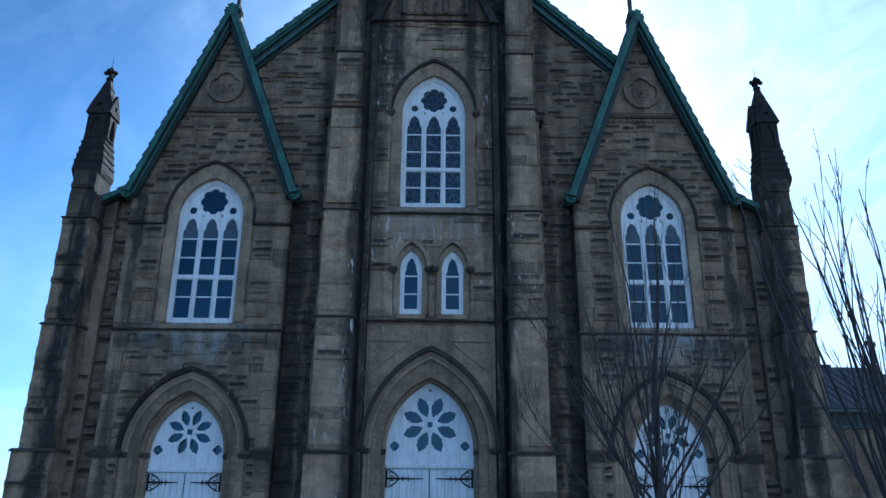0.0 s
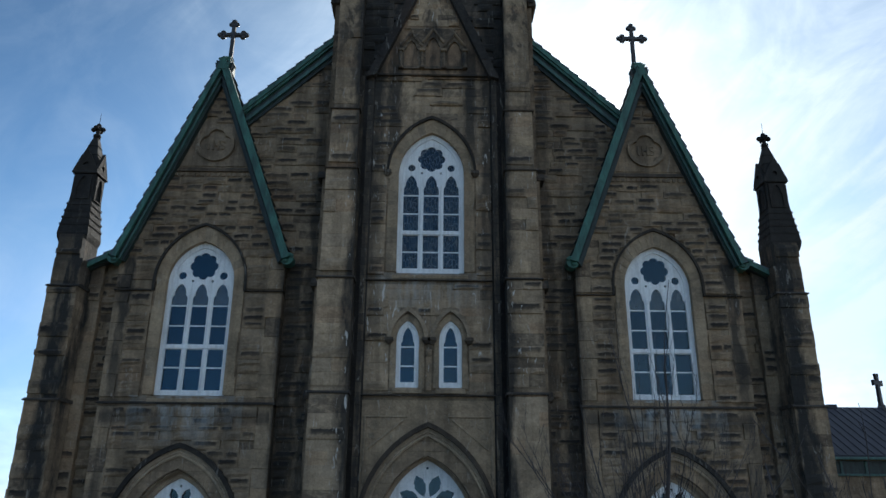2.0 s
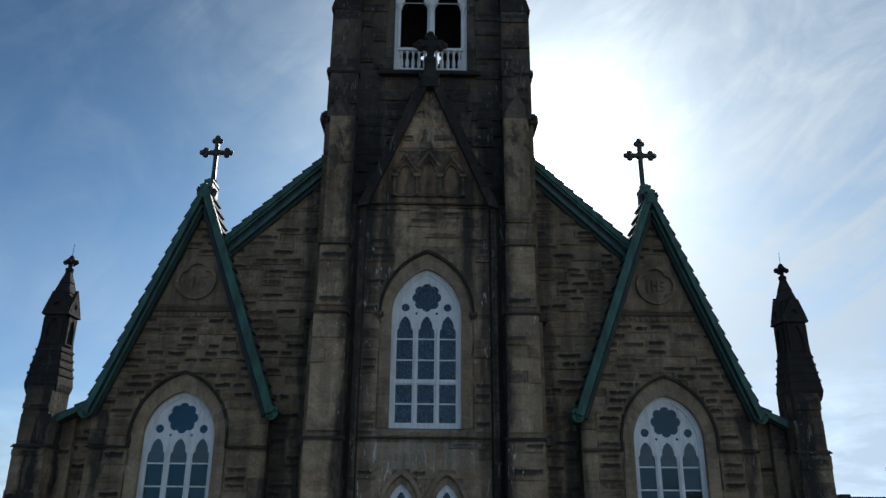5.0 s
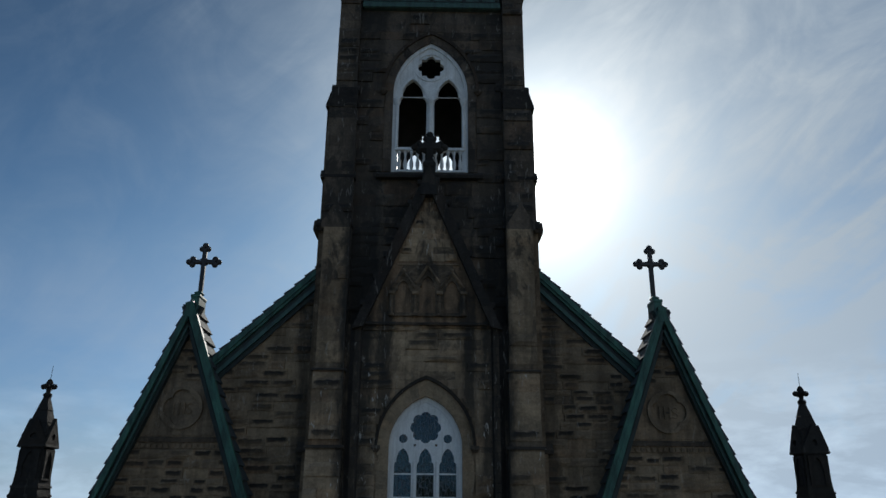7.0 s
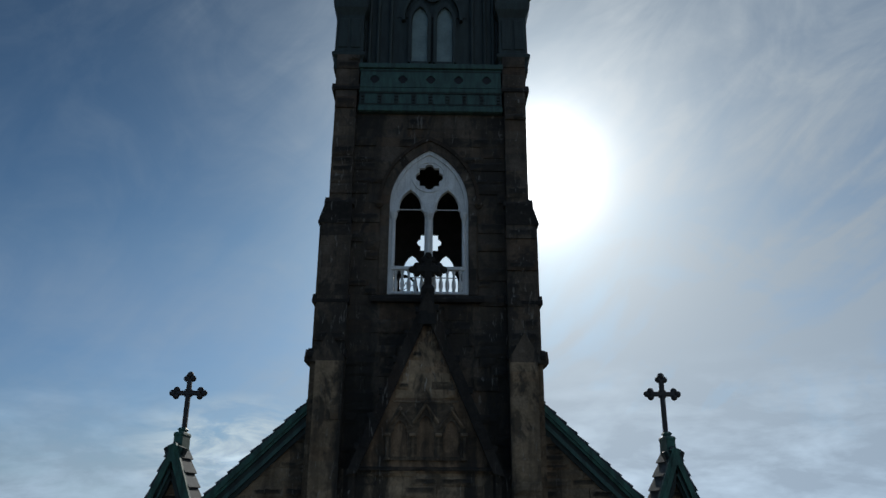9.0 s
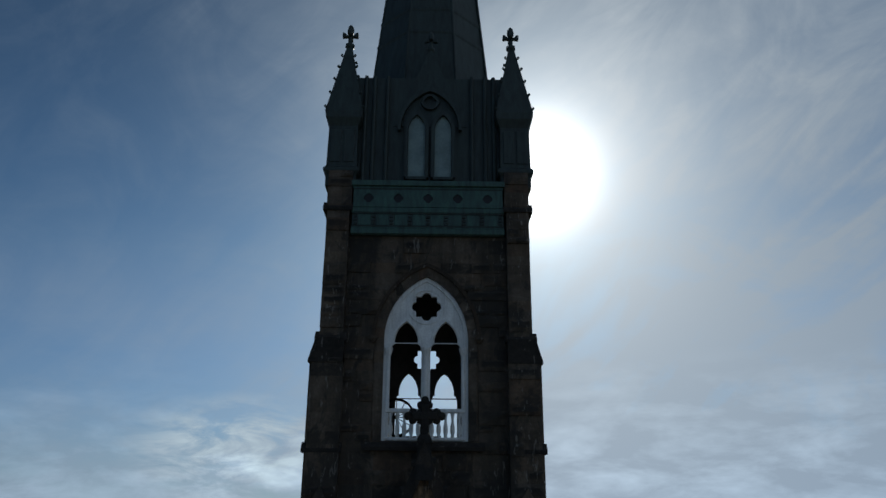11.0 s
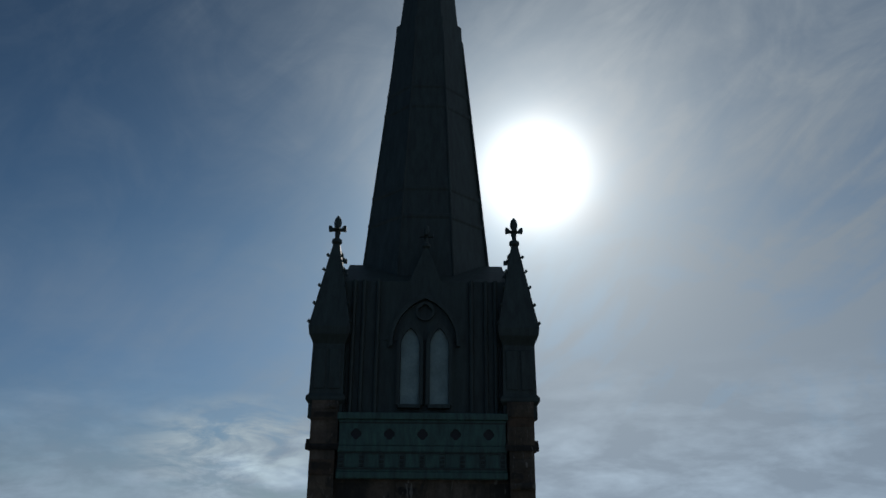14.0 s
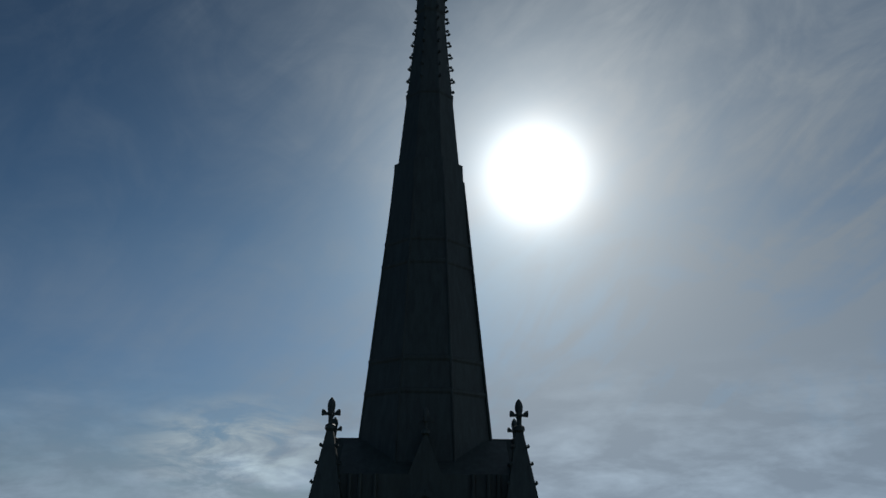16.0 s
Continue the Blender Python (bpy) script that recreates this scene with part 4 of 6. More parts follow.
# pair of small lancets
for e in (-1, 1):
    c, y = e * 0.645, Y_TOWER + 0.06
    bm = bmesh.new()
    plate(bm, arch(c, 0.33, 9.08, 10.5, 11.08, 8), [trefoil_light(c, 0.205, 9.24, 10.35, 10.9)], y, y + 0.10)
    win = part("window", bm, WHITE, church, "small white pointed lancet window")
    bm = bmesh.new()
    prism(bm, arch_ring(c, 0.29, 0.345, 9.08, 10.5, 11.0, 11.1, 8), y - 0.03, y + 0.05)
    part("frame", bm, WHITE, win)
    for z in (10.3, 9.72):
        bm = bmesh.new()
        box(bm, c - 0.21, c + 0.21, y + 0.03, y + 0.06, z - 0.022, z + 0.022)
        part("glazing_bar", bm, WHITE, win)
    bm = bmesh.new()
    box(bm, c - 0.22, c + 0.22, y + 0.065, y + 0.075, 9.2, 10.95)
    part("pane", bm, GLASS, win)
    bm = bmesh.new()
    weathering(bm, c - 0.42, c + 0.42, Y_TOWER - 0.08, y + 0.05, 9.0, 0.08, 0.02, 0.12)
    part("sill", bm, STONE_DRESSED, win)
    arch_surround(tower, c, 0.345, 9.05, 10.5, 11.1, 0.17, Y_TOWER - 0.04, Y_TOWER + 0.12, STONE_DRESSED, 4)
    hood(tower, c, 0.50, 10.5, 11.36, 0.115, Y_TOWER - 0.15, Y_TOWER + 0.02, True, mat=STONE_ARCH)

# stepped corner buttresses: foot, head, inner x, outer x, front y
STAGES = [(0.0, 4.95, 2.28, 3.50, -0.92), (4.95, 8.85, 2.31, 3.41, -0.78), (8.85, 12.32, 2.33, 3.39, -0.70), (12.32, 16.0, 2.37, 3.36, -0.60),
          (16.0, 18.2, 2.41, 3.31, -0.50), (18.2, 22.75, 2.44, 3.27, -0.42)]
for e in (-1, 1):
    bm = bmesh.new()
    x0, x1, yf = STAGES[0][2:]
    box(bm, min(e * x0, e * x1), max(e * x0, e * x1), yf, 0.9, 0.0, 4.95)
    butt = part("buttress", bm, STONE_CORE, church, "stepped sandstone tower buttress with sloped ledges")
    for a, b, x0, x1, yf in STAGES[1:]:
        bm = bmesh.new()
        box(bm, min(e * x0, e * x1), max(e * x0, e * x1), yf, 0.9, a, b)
        part("stage", bm, STONE_CORE, butt)
    for a, b, xo in ((0.0, 4.95, 3.70), (4.95, 8.85, 3.62), (8.85, 12.32, 3.58), (12.32, 16.0, 3.56), (16.0, 22.75, 3.50)):
        bm = bmesh.new()
        box(bm, min(e * 3.2, e * xo), max(e * 3.2, e * xo), 0.05, 0.95, a, b)
        part("side_stage", bm, STONE_CORE, butt)
    for k, (a, b, x0, x1, yf) in enumerate(STAGES):
        lo, hi = sorted((e * x0, e * x1))
        masonry(butt, max(a, 3.0) + (0.2 if k else 0), b - 0.1, lambda p, q, lo=lo, hi=hi: [(lo, hi)], yf, STONE_PALE if k < 5 else STONE, 200 + k * 3 + e, 0.16, (0.28, 0.42), (0.4, 1.2))
        if b < 20:
            bm = bmesh.new()
            # ledge in the dark stone that includes its own shade line
            weathering(bm, lo, hi, yf - 0.01, 0.4, b - 0.02, 0.07, 0.05, 0.10, 0.03)
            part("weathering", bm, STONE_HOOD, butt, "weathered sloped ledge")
    for z in (4.95, 8.85, 12.32, 16.0):
        bm = bmesh.new()
        weathering(bm, min(e * 3.3, e * 3.66), max(e * 3.3, e * 3.66), 0.02, 0.9, z - 0.02, 0.2, 0.05, 0.12)
        part("weathering", bm, STONE_MOULD, butt)
    # gablet that ends the lower buttress
    x0, x1 = sorted((e * 2.44, e * 3.38))
    xm = (x0 + x1) / 2
    bm = bmesh.new()
    prism(bm, [(x0 + 0.03, 22.62), (x1 - 0.03, 22.62), (x1 - 0.02, 22.8), (xm, 23.55), (x0 + 0.02, 22.8)], -0.43, 0.4)
    part("gablet", bm, STONE_TOWER, butt)
    bm = bmesh.new()
    weathering(bm, min(e * 3.3, e * 3.6), max(e * 3.3, e * 3.6), 0.0, 0.9, 22.78, 0.3, 0.06, 0.12)
    part("weathering", bm, STONE_MOULD, butt)
    # upper stages
    bm = bmesh.new()
    up = [(22.75, 27.35, 2.46, 3.40, -0.08), (27.35, 32.1, 2.51, 3.23, 0.02), (32.1, 33.4, 2.46, 3.25, 0.0)]
    for a, b, x0, x1, yf in up:
        box(bm, min(e * x0, e * x1), max(e * x0, e * x1), yf, 1.0, a, b)
    upper = part("upper_buttress", bm, STONE_TOWER, church, "dark weathered upper tower buttress")
    bm = bmesh.new()
    box(bm, min(e * 3.2, e * 3.48), max(e * 3.2, e * 3.48), 0.1, 1.0, 22.75, 27.2)
    part("side_stage", bm, STONE_TOWER, upper)
    bm = bmesh.new()
    box(bm, min(e * 2.6, e * 3.25), max(e * 2.6, e * 3.25), 5.4, 6.6, 19.0, 33.4)
    part("rear_stage", bm, STONE_TOWER, upper)
    for k, (a, b, x0, x1, yf) in enumerate(up):
        lo, hi = sorted((e * x0, e * x1))
        masonry(upper, a + 0.1, b - 0.1, lambda p, q, lo=lo, hi=hi: [(lo, hi)], yf, STONE_TOWER, 260 + k * 3 + e, 0.3, (0.26, 0.42), (0.4, 1.2))
    bm = bmesh.new()
    xi = e * 2.46
    prism(bm, [(xi, 27.1), (e * 3.51, 27.1), (e * 3.51, 27.16), (e * 3.31, 27.84), (xi, 27.84)], -0.12, 1.0)
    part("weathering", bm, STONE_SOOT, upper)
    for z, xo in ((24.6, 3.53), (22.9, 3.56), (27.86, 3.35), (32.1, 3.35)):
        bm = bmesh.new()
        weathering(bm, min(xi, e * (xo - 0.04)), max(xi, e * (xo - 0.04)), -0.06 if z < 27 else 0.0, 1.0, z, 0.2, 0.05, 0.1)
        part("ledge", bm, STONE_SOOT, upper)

# gable in front of the tower
bm = bmesh.new()
prism(bm, [(-2.0, 19.5), (2.0, 19.5), (0, 24.1)], Y_TOWER - 0.08, 0.45)
gable = part("tower_gable", bm, STONE_GABLE, church, "stone gable with blind arcade and sooty coping")
masonry(gable, 21.60, 23.6, lambda lo, hi: [(-(24.0 - hi) / 2.36 + 0.02, (24.0 - hi) / 2.36 - 0.02)] if hi < 23.65 else [], Y_TOWER - 0.08, STONE_PALE, 401, 0.3, (0.22, 0.30), (0.3, 0.6))
bm = bmesh.new()
weathering(bm, -1.85, 1.85, Y_TOWER - 0.16, 0.0, 19.62, 0.07, 0.03, 0.1, 0.05)
part("string_course", bm, STONE_MOULD, gable)
bm = bmesh.new()
weathering(bm, -0.92, 0.92, Y_TOWER - 0.10, 0.0, 21.5, 0.05, 0.03, 0.06, 0.03)
part("string_course", bm, STONE_GABLE, gable)
for e in (-1, 1):
    # sloping coping, broader towards the top, in single worn stones
    rr = random.Random(17 + e)
    u = 0.0
    while u < 0.995:
        v = min(1.0, u + rr.uniform(0.13, 0.19))
        if 1.0 - v < 0.08:
            v = 1.0
        pts = []
        for k, side in ((u + 0.001, 0), (v - 0.001, 0), (v - 0.001, 1), (u + 0.001, 1)):
            x = (2.24 if side else 1.92) * (1 - k)
            z = (19.42 + 5.40 * k) if side else (19.50 + 4.52 * k)
            out = rr.uniform(-0.012, 0.02) if side else 0.0
            pts.append((e * (x + out), z))
        bm = bmesh.new()
        prism(bm, pts, Y_TOWER - 0.30 - rr.uniform(0, 0.04), 0.3)
        part("coping", bm, STONE_SOOT, gable, "soot-black sloping stone coping")
        if v < 0.98:
            # worn crocket on the outer edge
            x, z = 2.24 * (1 - v), 19.42 + 5.40 * v
            bm = bmesh.new()
            loft(bm, [[(e * (x + 0.11 * px), Y_TOWER - 0.2 + 0.11 * py, z + dz) for px, py in ((-1, -1), (1, -1), (1, 1), (-1, 1))] for dz in (-0.10, 0.0)]
                 + [[(e * (x + 0.07 + 0.06 * px), Y_TOWER - 0.2 + 0.07 * py, z + 0.08) for px, py in ((-1, -1), (1, -1), (1, 1), (-1, 1))]])
            part("crocket", bm, STONE_COPING, gable)
        u = v
bm = bmesh.new()
plate(bm, [(-1.15, 19.85), (1.15, 19.85), (1.15, 20.7), (0.75, 21.45), (-0.75, 21.45), (-1.15, 20.7)],
      [trefoil_light(0.0, 0.24, 19.95, 20.7, 21.1), trefoil_light(-0.74, 0.24, 19.95, 20.55, 20.95), trefoil_light(0.74, 0.24, 19.95, 20.55, 20.95)], Y_TOWER - 0.16, Y_TOWER - 0.06)
part("blind_arcade", bm, STONE_GABLE, gable)
for x, zb, ht in ((0.0, 21.0, 0.42), (-0.74, 20.85, 0.38), (0.74, 20.85, 0.38)):
    bm = bmesh.new()
    for e in (-1, 1):
        tube(bm, [(x + e * 0.36, Y_TOWER - 0.17, zb - 0.12), (x, Y_TOWER - 0.19, zb + ht)], 0.05, 6)
    bmesh.ops.create_icosphere(bm, subdivisions=1, radius=0.07, matrix=Matrix.Translation((x, Y_TOWER - 0.19, zb + ht + 0.05)))
    part("niche_hood", bm, STONE_GABLE, gable)
for x in (-0.37, 0.37, -1.1, 1.1):
    bm = bmesh.new()
    tube(bm, [(x, Y_TOWER - 0.17, 19.85), (x, Y_TOWER - 0.17, 20.5)], 0.055, 10)
    box(bm, x - 0.1, x + 0.1, Y_TOWER - 0.27, Y_TOWER - 0.1, 20.5, 20.6, 0.02)
    box(bm, x - 0.09, x + 0.09, Y_TOWER - 0.26, Y_TOWER - 0.1, 19.84, 19.92, 0.02)
    part("colonnette", bm, STONE_GABLE, gable)


def cross_shape(bm, cx, cy, z0, zc, z1, arm, t, lobe):
    """A cross with budded ends: shaft from z0 to z1, arms at zc."""
    box(bm, cx - t / 2, cx + t / 2, cy - t / 2, cy + t / 2, z0, z1 - lobe, t * 0.15)
    box(bm, cx - arm + lobe, cx + arm - lobe, cy - t / 2 - 0.004, cy + t / 2 + 0.004, zc - t / 2, zc + t / 2, t * 0.15)
    def bud(x, z, dx, dz):
        for ox, oz in ((dx, dz), (-dz * 0.9 - dx * 0.15, dx * 0.9 - dz * 0.15), (dz * 0.9 - dx * 0.15, -dx * 0.9 - dz * 0.15)):
            bmesh.ops.create_icosphere(bm, subdivisions=2, radius=lobe * 0.62, matrix=Matrix.Translation((x + ox * lobe * 0.62, cy, z + oz * lobe * 0.62)) @ Matrix.Diagonal((1, 0.75, 1, 1)))
    bud(cx, z1 - lobe, 0, 1)
    bud(cx - arm + lobe, zc, -1, 0)
    bud(cx + arm - lobe, zc, 1, 0)
    for dx in (-1, 1):
        for dz in (-1, 1):
            bmesh.ops.create_icosphere(bm, subdivisions=1, radius=t * 0.42, matrix=Matrix.Translation((cx + dx * t * 0.55, cy, zc + dz * t * 0.55)))


bm = bmesh.new()
cross_shape(bm, 0, Y_TOWER - 0.1, 24.0, 25.52, 26.05, 0.56, 0.25, 0.2)
loft(bm, [square_ring(0, Y_TOWER - 0.1, z, r) for z, r in ((23.75, 0.27), (24.3, 0.22), (24.72, 0.18), (24.80, 0.21), (24.88, 0.21), (25.0, 0.14))])
part("gable_cross", bm, STONE_COPING, church, "sooty stone cross on the tower gable")

# belfry stage
BEL = (1.28, 24.86, 27.9, 29.86)
bm = bmesh.new()
plate(bm, [(-2.6, 19.62), (2.6, 19.62), (2.6, 31.2), (-2.6, 31.2)], [arch(0, BEL[0], BEL[1], BEL[2], BEL[3], 14)], 0.22, 0.8)
belfry = part("belfry_front", bm, STONE_TOWER, church, "dark sandstone belfry wall with a large open arch")


def bel_free(lo, hi):
    spans = [(-2.5, 2.5)]
    if hi > BEL[1] - 0.3 and lo < BEL[3] + 0.3:
        q = arc_half(BEL[0] + 0.30, BEL[3] + 0.34 - BEL[2], lo - BEL[2])
        if hi < BEL[1]:
            q = BEL[0] + 0.3
        spans = cut(spans, -q, q)
    return spans


masonry(belfry, 19.7, 24.5, bel_free, 0.22, STONE_TOWER, 301, 0.4, (0.26, 0.42))
masonry(belfry, 24.5, 31.1, bel_free, 0.22, STONE_TOWER, 302, 0.4, (0.26, 0.42))
arch_surround(belfry, 0, BEL[0] + 0.0, BEL[1], BEL[2], BEL[3], 0.28, 0.17, 0.5, STONE_TOWER)
hood(belfry, 0, BEL[0] + 0.28, BEL[2], BEL[3] + 0.31, 0.10, 0.10, 0.25)
bm = bmesh.new()
weathering(bm, -1.7, 1.7, 0.05, 0.8, 24.68, 0.14, 0.05, 0.1)
part("sill", bm, STONE_SOOT, belfry)
for x0, x1 in ((-2.9, -2.4), (2.4, 2.9)):
    bm = bmesh.new()
    box(bm, x0, x1, 0.3, 6.1, 19.0, 33.2)
    part("belfry_side_wall", bm, STONE_TOWER, church)
bm = bmesh.new()
plate(bm, [(-2.6, 19.0), (2.6, 19.0), (2.6, 33.0), (-2.6, 33.0)], [arch(0, 1.65, 24.2, 28.2, 30.4, 10)], 5.6, 6.1)
part("belfry_back", bm, STONE_TOWER, church)
bm = bmesh.new()
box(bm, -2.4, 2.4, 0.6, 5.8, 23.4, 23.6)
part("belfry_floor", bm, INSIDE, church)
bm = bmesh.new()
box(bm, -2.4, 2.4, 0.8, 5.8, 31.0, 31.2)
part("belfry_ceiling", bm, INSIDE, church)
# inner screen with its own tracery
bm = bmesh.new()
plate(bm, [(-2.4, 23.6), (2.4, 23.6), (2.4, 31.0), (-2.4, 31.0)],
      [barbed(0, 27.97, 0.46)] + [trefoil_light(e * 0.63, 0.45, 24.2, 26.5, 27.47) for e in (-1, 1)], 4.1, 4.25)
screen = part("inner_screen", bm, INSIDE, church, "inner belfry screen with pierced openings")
bm = bmesh.new()
tube(bm, [(-1.2, 4.18, 26.60), (1.2, 4.18, 26.60)], 0.02, 6)
part("tie_bar", bm, IRON, screen)

bm = bmesh.new()
plate(bm, arch(0, BEL[0], BEL[1], BEL[2], BEL[3], 16),
      [barbed(0, 28.93, 0.46)] + [trefoil_light(e * 0.61, 0.475, BEL[1] + 0.08, 27.55, 28.44) for e in (-1, 1)], 0.32, 0.48)
bw = part("belfry_tracery", bm, WHITE, church, "large white-painted open belfry tracery with balustrade")
bm = bmesh.new()
prism(bm, arch_ring(0, BEL[0] - 0.12, BEL[0], BEL[1], BEL[2], BEL[3] - 0.14, BEL[3], 16), 0.25, 0.55)
part("frame", bm, WHITE, bw)
for e in (-1, 1):
    bm = bmesh.new()
    prism(bm, arch_ring(e * 0.61, 0.475, 0.53, 27.55, 27.55, 28.46, 28.55, 10), 0.28, 0.5)
    part("cusp_mould", bm, WHITE, bw)
bm = bmesh.new()
plate(bm, disc(0, 28.93, 0.57, 32), [disc(0, 28.93, 0.51, 32)], 0.285, 0.33)
part("roundel_mould", bm, WHITE, bw)
for x, r in ((0, 0.085), (-1.14, 0.07), (1.14, 0.07)):
    bm = bmesh.new()
    tube(bm, [(x, 0.28, 25.78), (x, 0.28, 27.4)], r, 10)
    loft(bm, [ring_of(x, 0.28, z, q, 10) for z, q in ((27.36, r), (27.46, r * 1.5), (27.56, r * 1.9), (27.62, r * 1.9))])
    part("column", bm, WHITE, bw, smooth=False)
bm = bmesh.new()
tube(bm, [(-1.2, 0.42, 27.79), (1.2, 0.42, 27.79)], 0.018, 6)
part("tie_bar", bm, WHITE, bw)
for z0, z1 in ((25.68, 25.80), (24.88, 24.97)):
    bm = bmesh.new()
    box(bm, -1.22, 1.22, 0.24, 0.42, z0, z1, 0.02)
    part("rail", bm, WHITE, bw)
for e in (-1, 1):
    for i in range(5):
        x = e * (0.2 + 0.205 * i)
        bm = bmesh.new()
        loft(bm, [ring_of(x, 0.34, z, r, 8) for z, r in ((24.96, 0.06), (25.03, 0.045), (25.15, 0.07), (25.28, 0.065), (25.42, 0.035), (25.55, 0.04), (25.62, 0.06), (25.70, 0.06))])
        part("baluster", bm, WHITE, bw, smooth=True)

# bell and wheel inside
bell = tagged(new("bell"), "bronze church bell with an iron wheel in the belfry", "bell")
bell.location = (-0.35, 2.9, 23.6)
bm = bmesh.new()
loft(bm, [ring_of(0, 0, z, r, 20) for z, r in ((0.55, 0.55), (0.62, 0.52), (0.85, 0.40), (1.15, 0.33), (1.38, 0.28), (1.46, 0.12))])
part("bell_body", bm, BRONZE, bell, smooth=True)
bm = bmesh.new()
ringp = [(-0.65 + 0.60 * math.sin(2 * math.pi * i / 24), 0.6, 2.28 + 0.60 * math.cos(2 * math.pi * i / 24)) for i in range(25)]
tube(bm, ringp, 0.045, 6)
tube(bm, [(-1.28, 0.6, 0.9), (-1.28, 0.6, 2.9)], 0.04, 6)
tube(bm, [(-1.12, 0.6, 0.9), (-1.12, 0.6, 2.88)], 0.03, 6)
for i in range(6):
    a = math.pi * i / 6
    tube(bm, [(-0.65 + 0.6 * math.sin(a), 0.6, 2.28 + 0.58 * math.cos(a)), (-0.65 - 0.6 * math.sin(a), 0.6, 2.28 - 0.58 * math.cos(a))], 0.014, 5)
part("wheel", bm, IRON, bell)
bm = bmesh.new()
box(bm, -0.75, 0.75, -0.07, 0.07, 1.45, 1.62, 0.02)
for x in (-0.85, 0.75):
    box(bm, x, x + 0.1, -0.5, -0.38, 0, 1.6, 0.01)
    box(bm, x, x + 0.1, 0.38, 0.5, 0, 1.6, 0.01)
    box(bm, x, x + 0.1, -0.5, 0.5, 1.42, 1.54, 0.01)
part("bell_frame", bm, IRON, bell)

# copper panel band over the belfry
bm = bmesh.new()
box(bm, -2.42, 2.42, 0.06, 0.8, 31.2, 33.05)
cband = part("copper_band", bm, COPPER_DARK, church, "verdigris copper panel band on the tower")
for z0, z1, out in ((31.22, 31.40, 0.06), (31.40, 31.48, 0.03), (31.95, 32.12, 0.06), (32.78, 32.86, 0.05), (32.86, 33.05, 0.12)):
    bm = bmesh.new()
    box(bm, -2.42 - out * 0.5, 2.42 + out * 0.5, 0.06 - out, 0.3, z0, z1, 0.015)
    part("moulding", bm, COPPER_MID, cband)
# dark strips standing in for shade along the mouldings
for z in (31.925, 31.485, 32.765):
    bm = bmesh.new()
    box(bm, -2.43, 2.43, 0.015, 0.3, z - 0.022, z + 0.022)
    part("fillet", bm, COPPER_BLACK, cband)
for k in range(9):
    x = -2.32 + 4.64 * k / 8
    bm = bmesh.new()
    for dz in (0, 0.12, 0.24):
        box(bm, x - 0.06, x + 0.06, 0.02, 0.1, 31.53 + dz, 31.61 + dz, 0.01)
    part("reeded_block", bm, COPPER_BLACK, cband)
for k in range(8):
    x0 = -2.32 + 4.64 * k / 8
    bm = bmesh.new()
    box(bm, x0 + 0.09, x0 + 0.49, 0.045, 0.1, 31.52, 31.92, 0.01)
    part("panel", bm, COPPER_MID, cband)
bm = bmesh.new()
plate(bm, [(-2.40, 32.14), (2.40, 32.14), (2.40, 32.76), (-2.40, 32.76)], [foil(-1.92 + 0.96 * k, 32.45, 0.16, 4, 0.18, 5, math.pi / 4) for k in range(5)], 0.02, 0.1)
part("pierced_panel", bm, COPPER_MID, cband)
# black discs stand in for the shade inside the pierced holes
for k in range(5):
    bm = bmesh.new()
    prism(bm, disc(-1.92 + 0.96 * k, 32.45, 0.18, 12), 0.054, 0.058)
    part("roundel", bm, IRON, cband)

def crocket(bm, x, y, z, ox, oy, s):
    """A short stalk with three buds, standing out along (ox, oy)."""
    d = Vector((ox, oy, 0)).normalized()
    tube(bm, [(x - d.x * s * 0.3, y - d.y * s * 0.3, z), (x + d.x * s * 0.9, y + d.y * s * 0.9, z)], s * 0.34, 5)
    for o, dz, r in ((0.80, 0.40, 0.40), (1.05, 0.0, 0.40), (0.65, -0.34, 0.32)):
        bmesh.ops.create_icosphere(bm, subdivisions=1, radius=s * r, matrix=Matrix.Translation((x + d.x * s * o, y + d.y * s * o, z + s * dz)))


def fleur(bm, cx, cy, z, h, turned=False):
    """A leafy finial of height h over z: collar, stem, four flared arms and a bud."""
    u = h / 1.03
    loft(bm, [ring_of(cx, cy, z + dz * u, r * u, 10) for dz, r in ((0.0, 0.10), (0.10, 0.17), (0.20, 0.16), (0.26, 0.07), (0.44, 0.08), (0.62, 0.085), (0.68, 0.115), (0.80, 0.125), (0.92, 0.10), (1.03, 0.025))])
    for dx, dy in ((1, 0), (-1, 0), (0, 1), (0, -1)):
        rings = []
        for o, hw, hz in ((0.0, 0.05, 0.05), (0.12, 0.055, 0.05), (0.20, 0.07, 0.10), (0.27, 0.07, 0.12), (0.285, 0.05, 0.07)):
            c = (cx + dx * o * u, cy + dy * o * u, z + (0.53 + (0.03 if o > 0.15 else 0.0)) * u)
            rings.append([(c[0] - dy * w * u, c[1] + dx * w * u, c[2] + q * u) for w, q in ((-hw, -hz * 0.6), (hw, -hz * 0.6), (hw, hz), (-hw, hz))])
        loft(bm, rings)


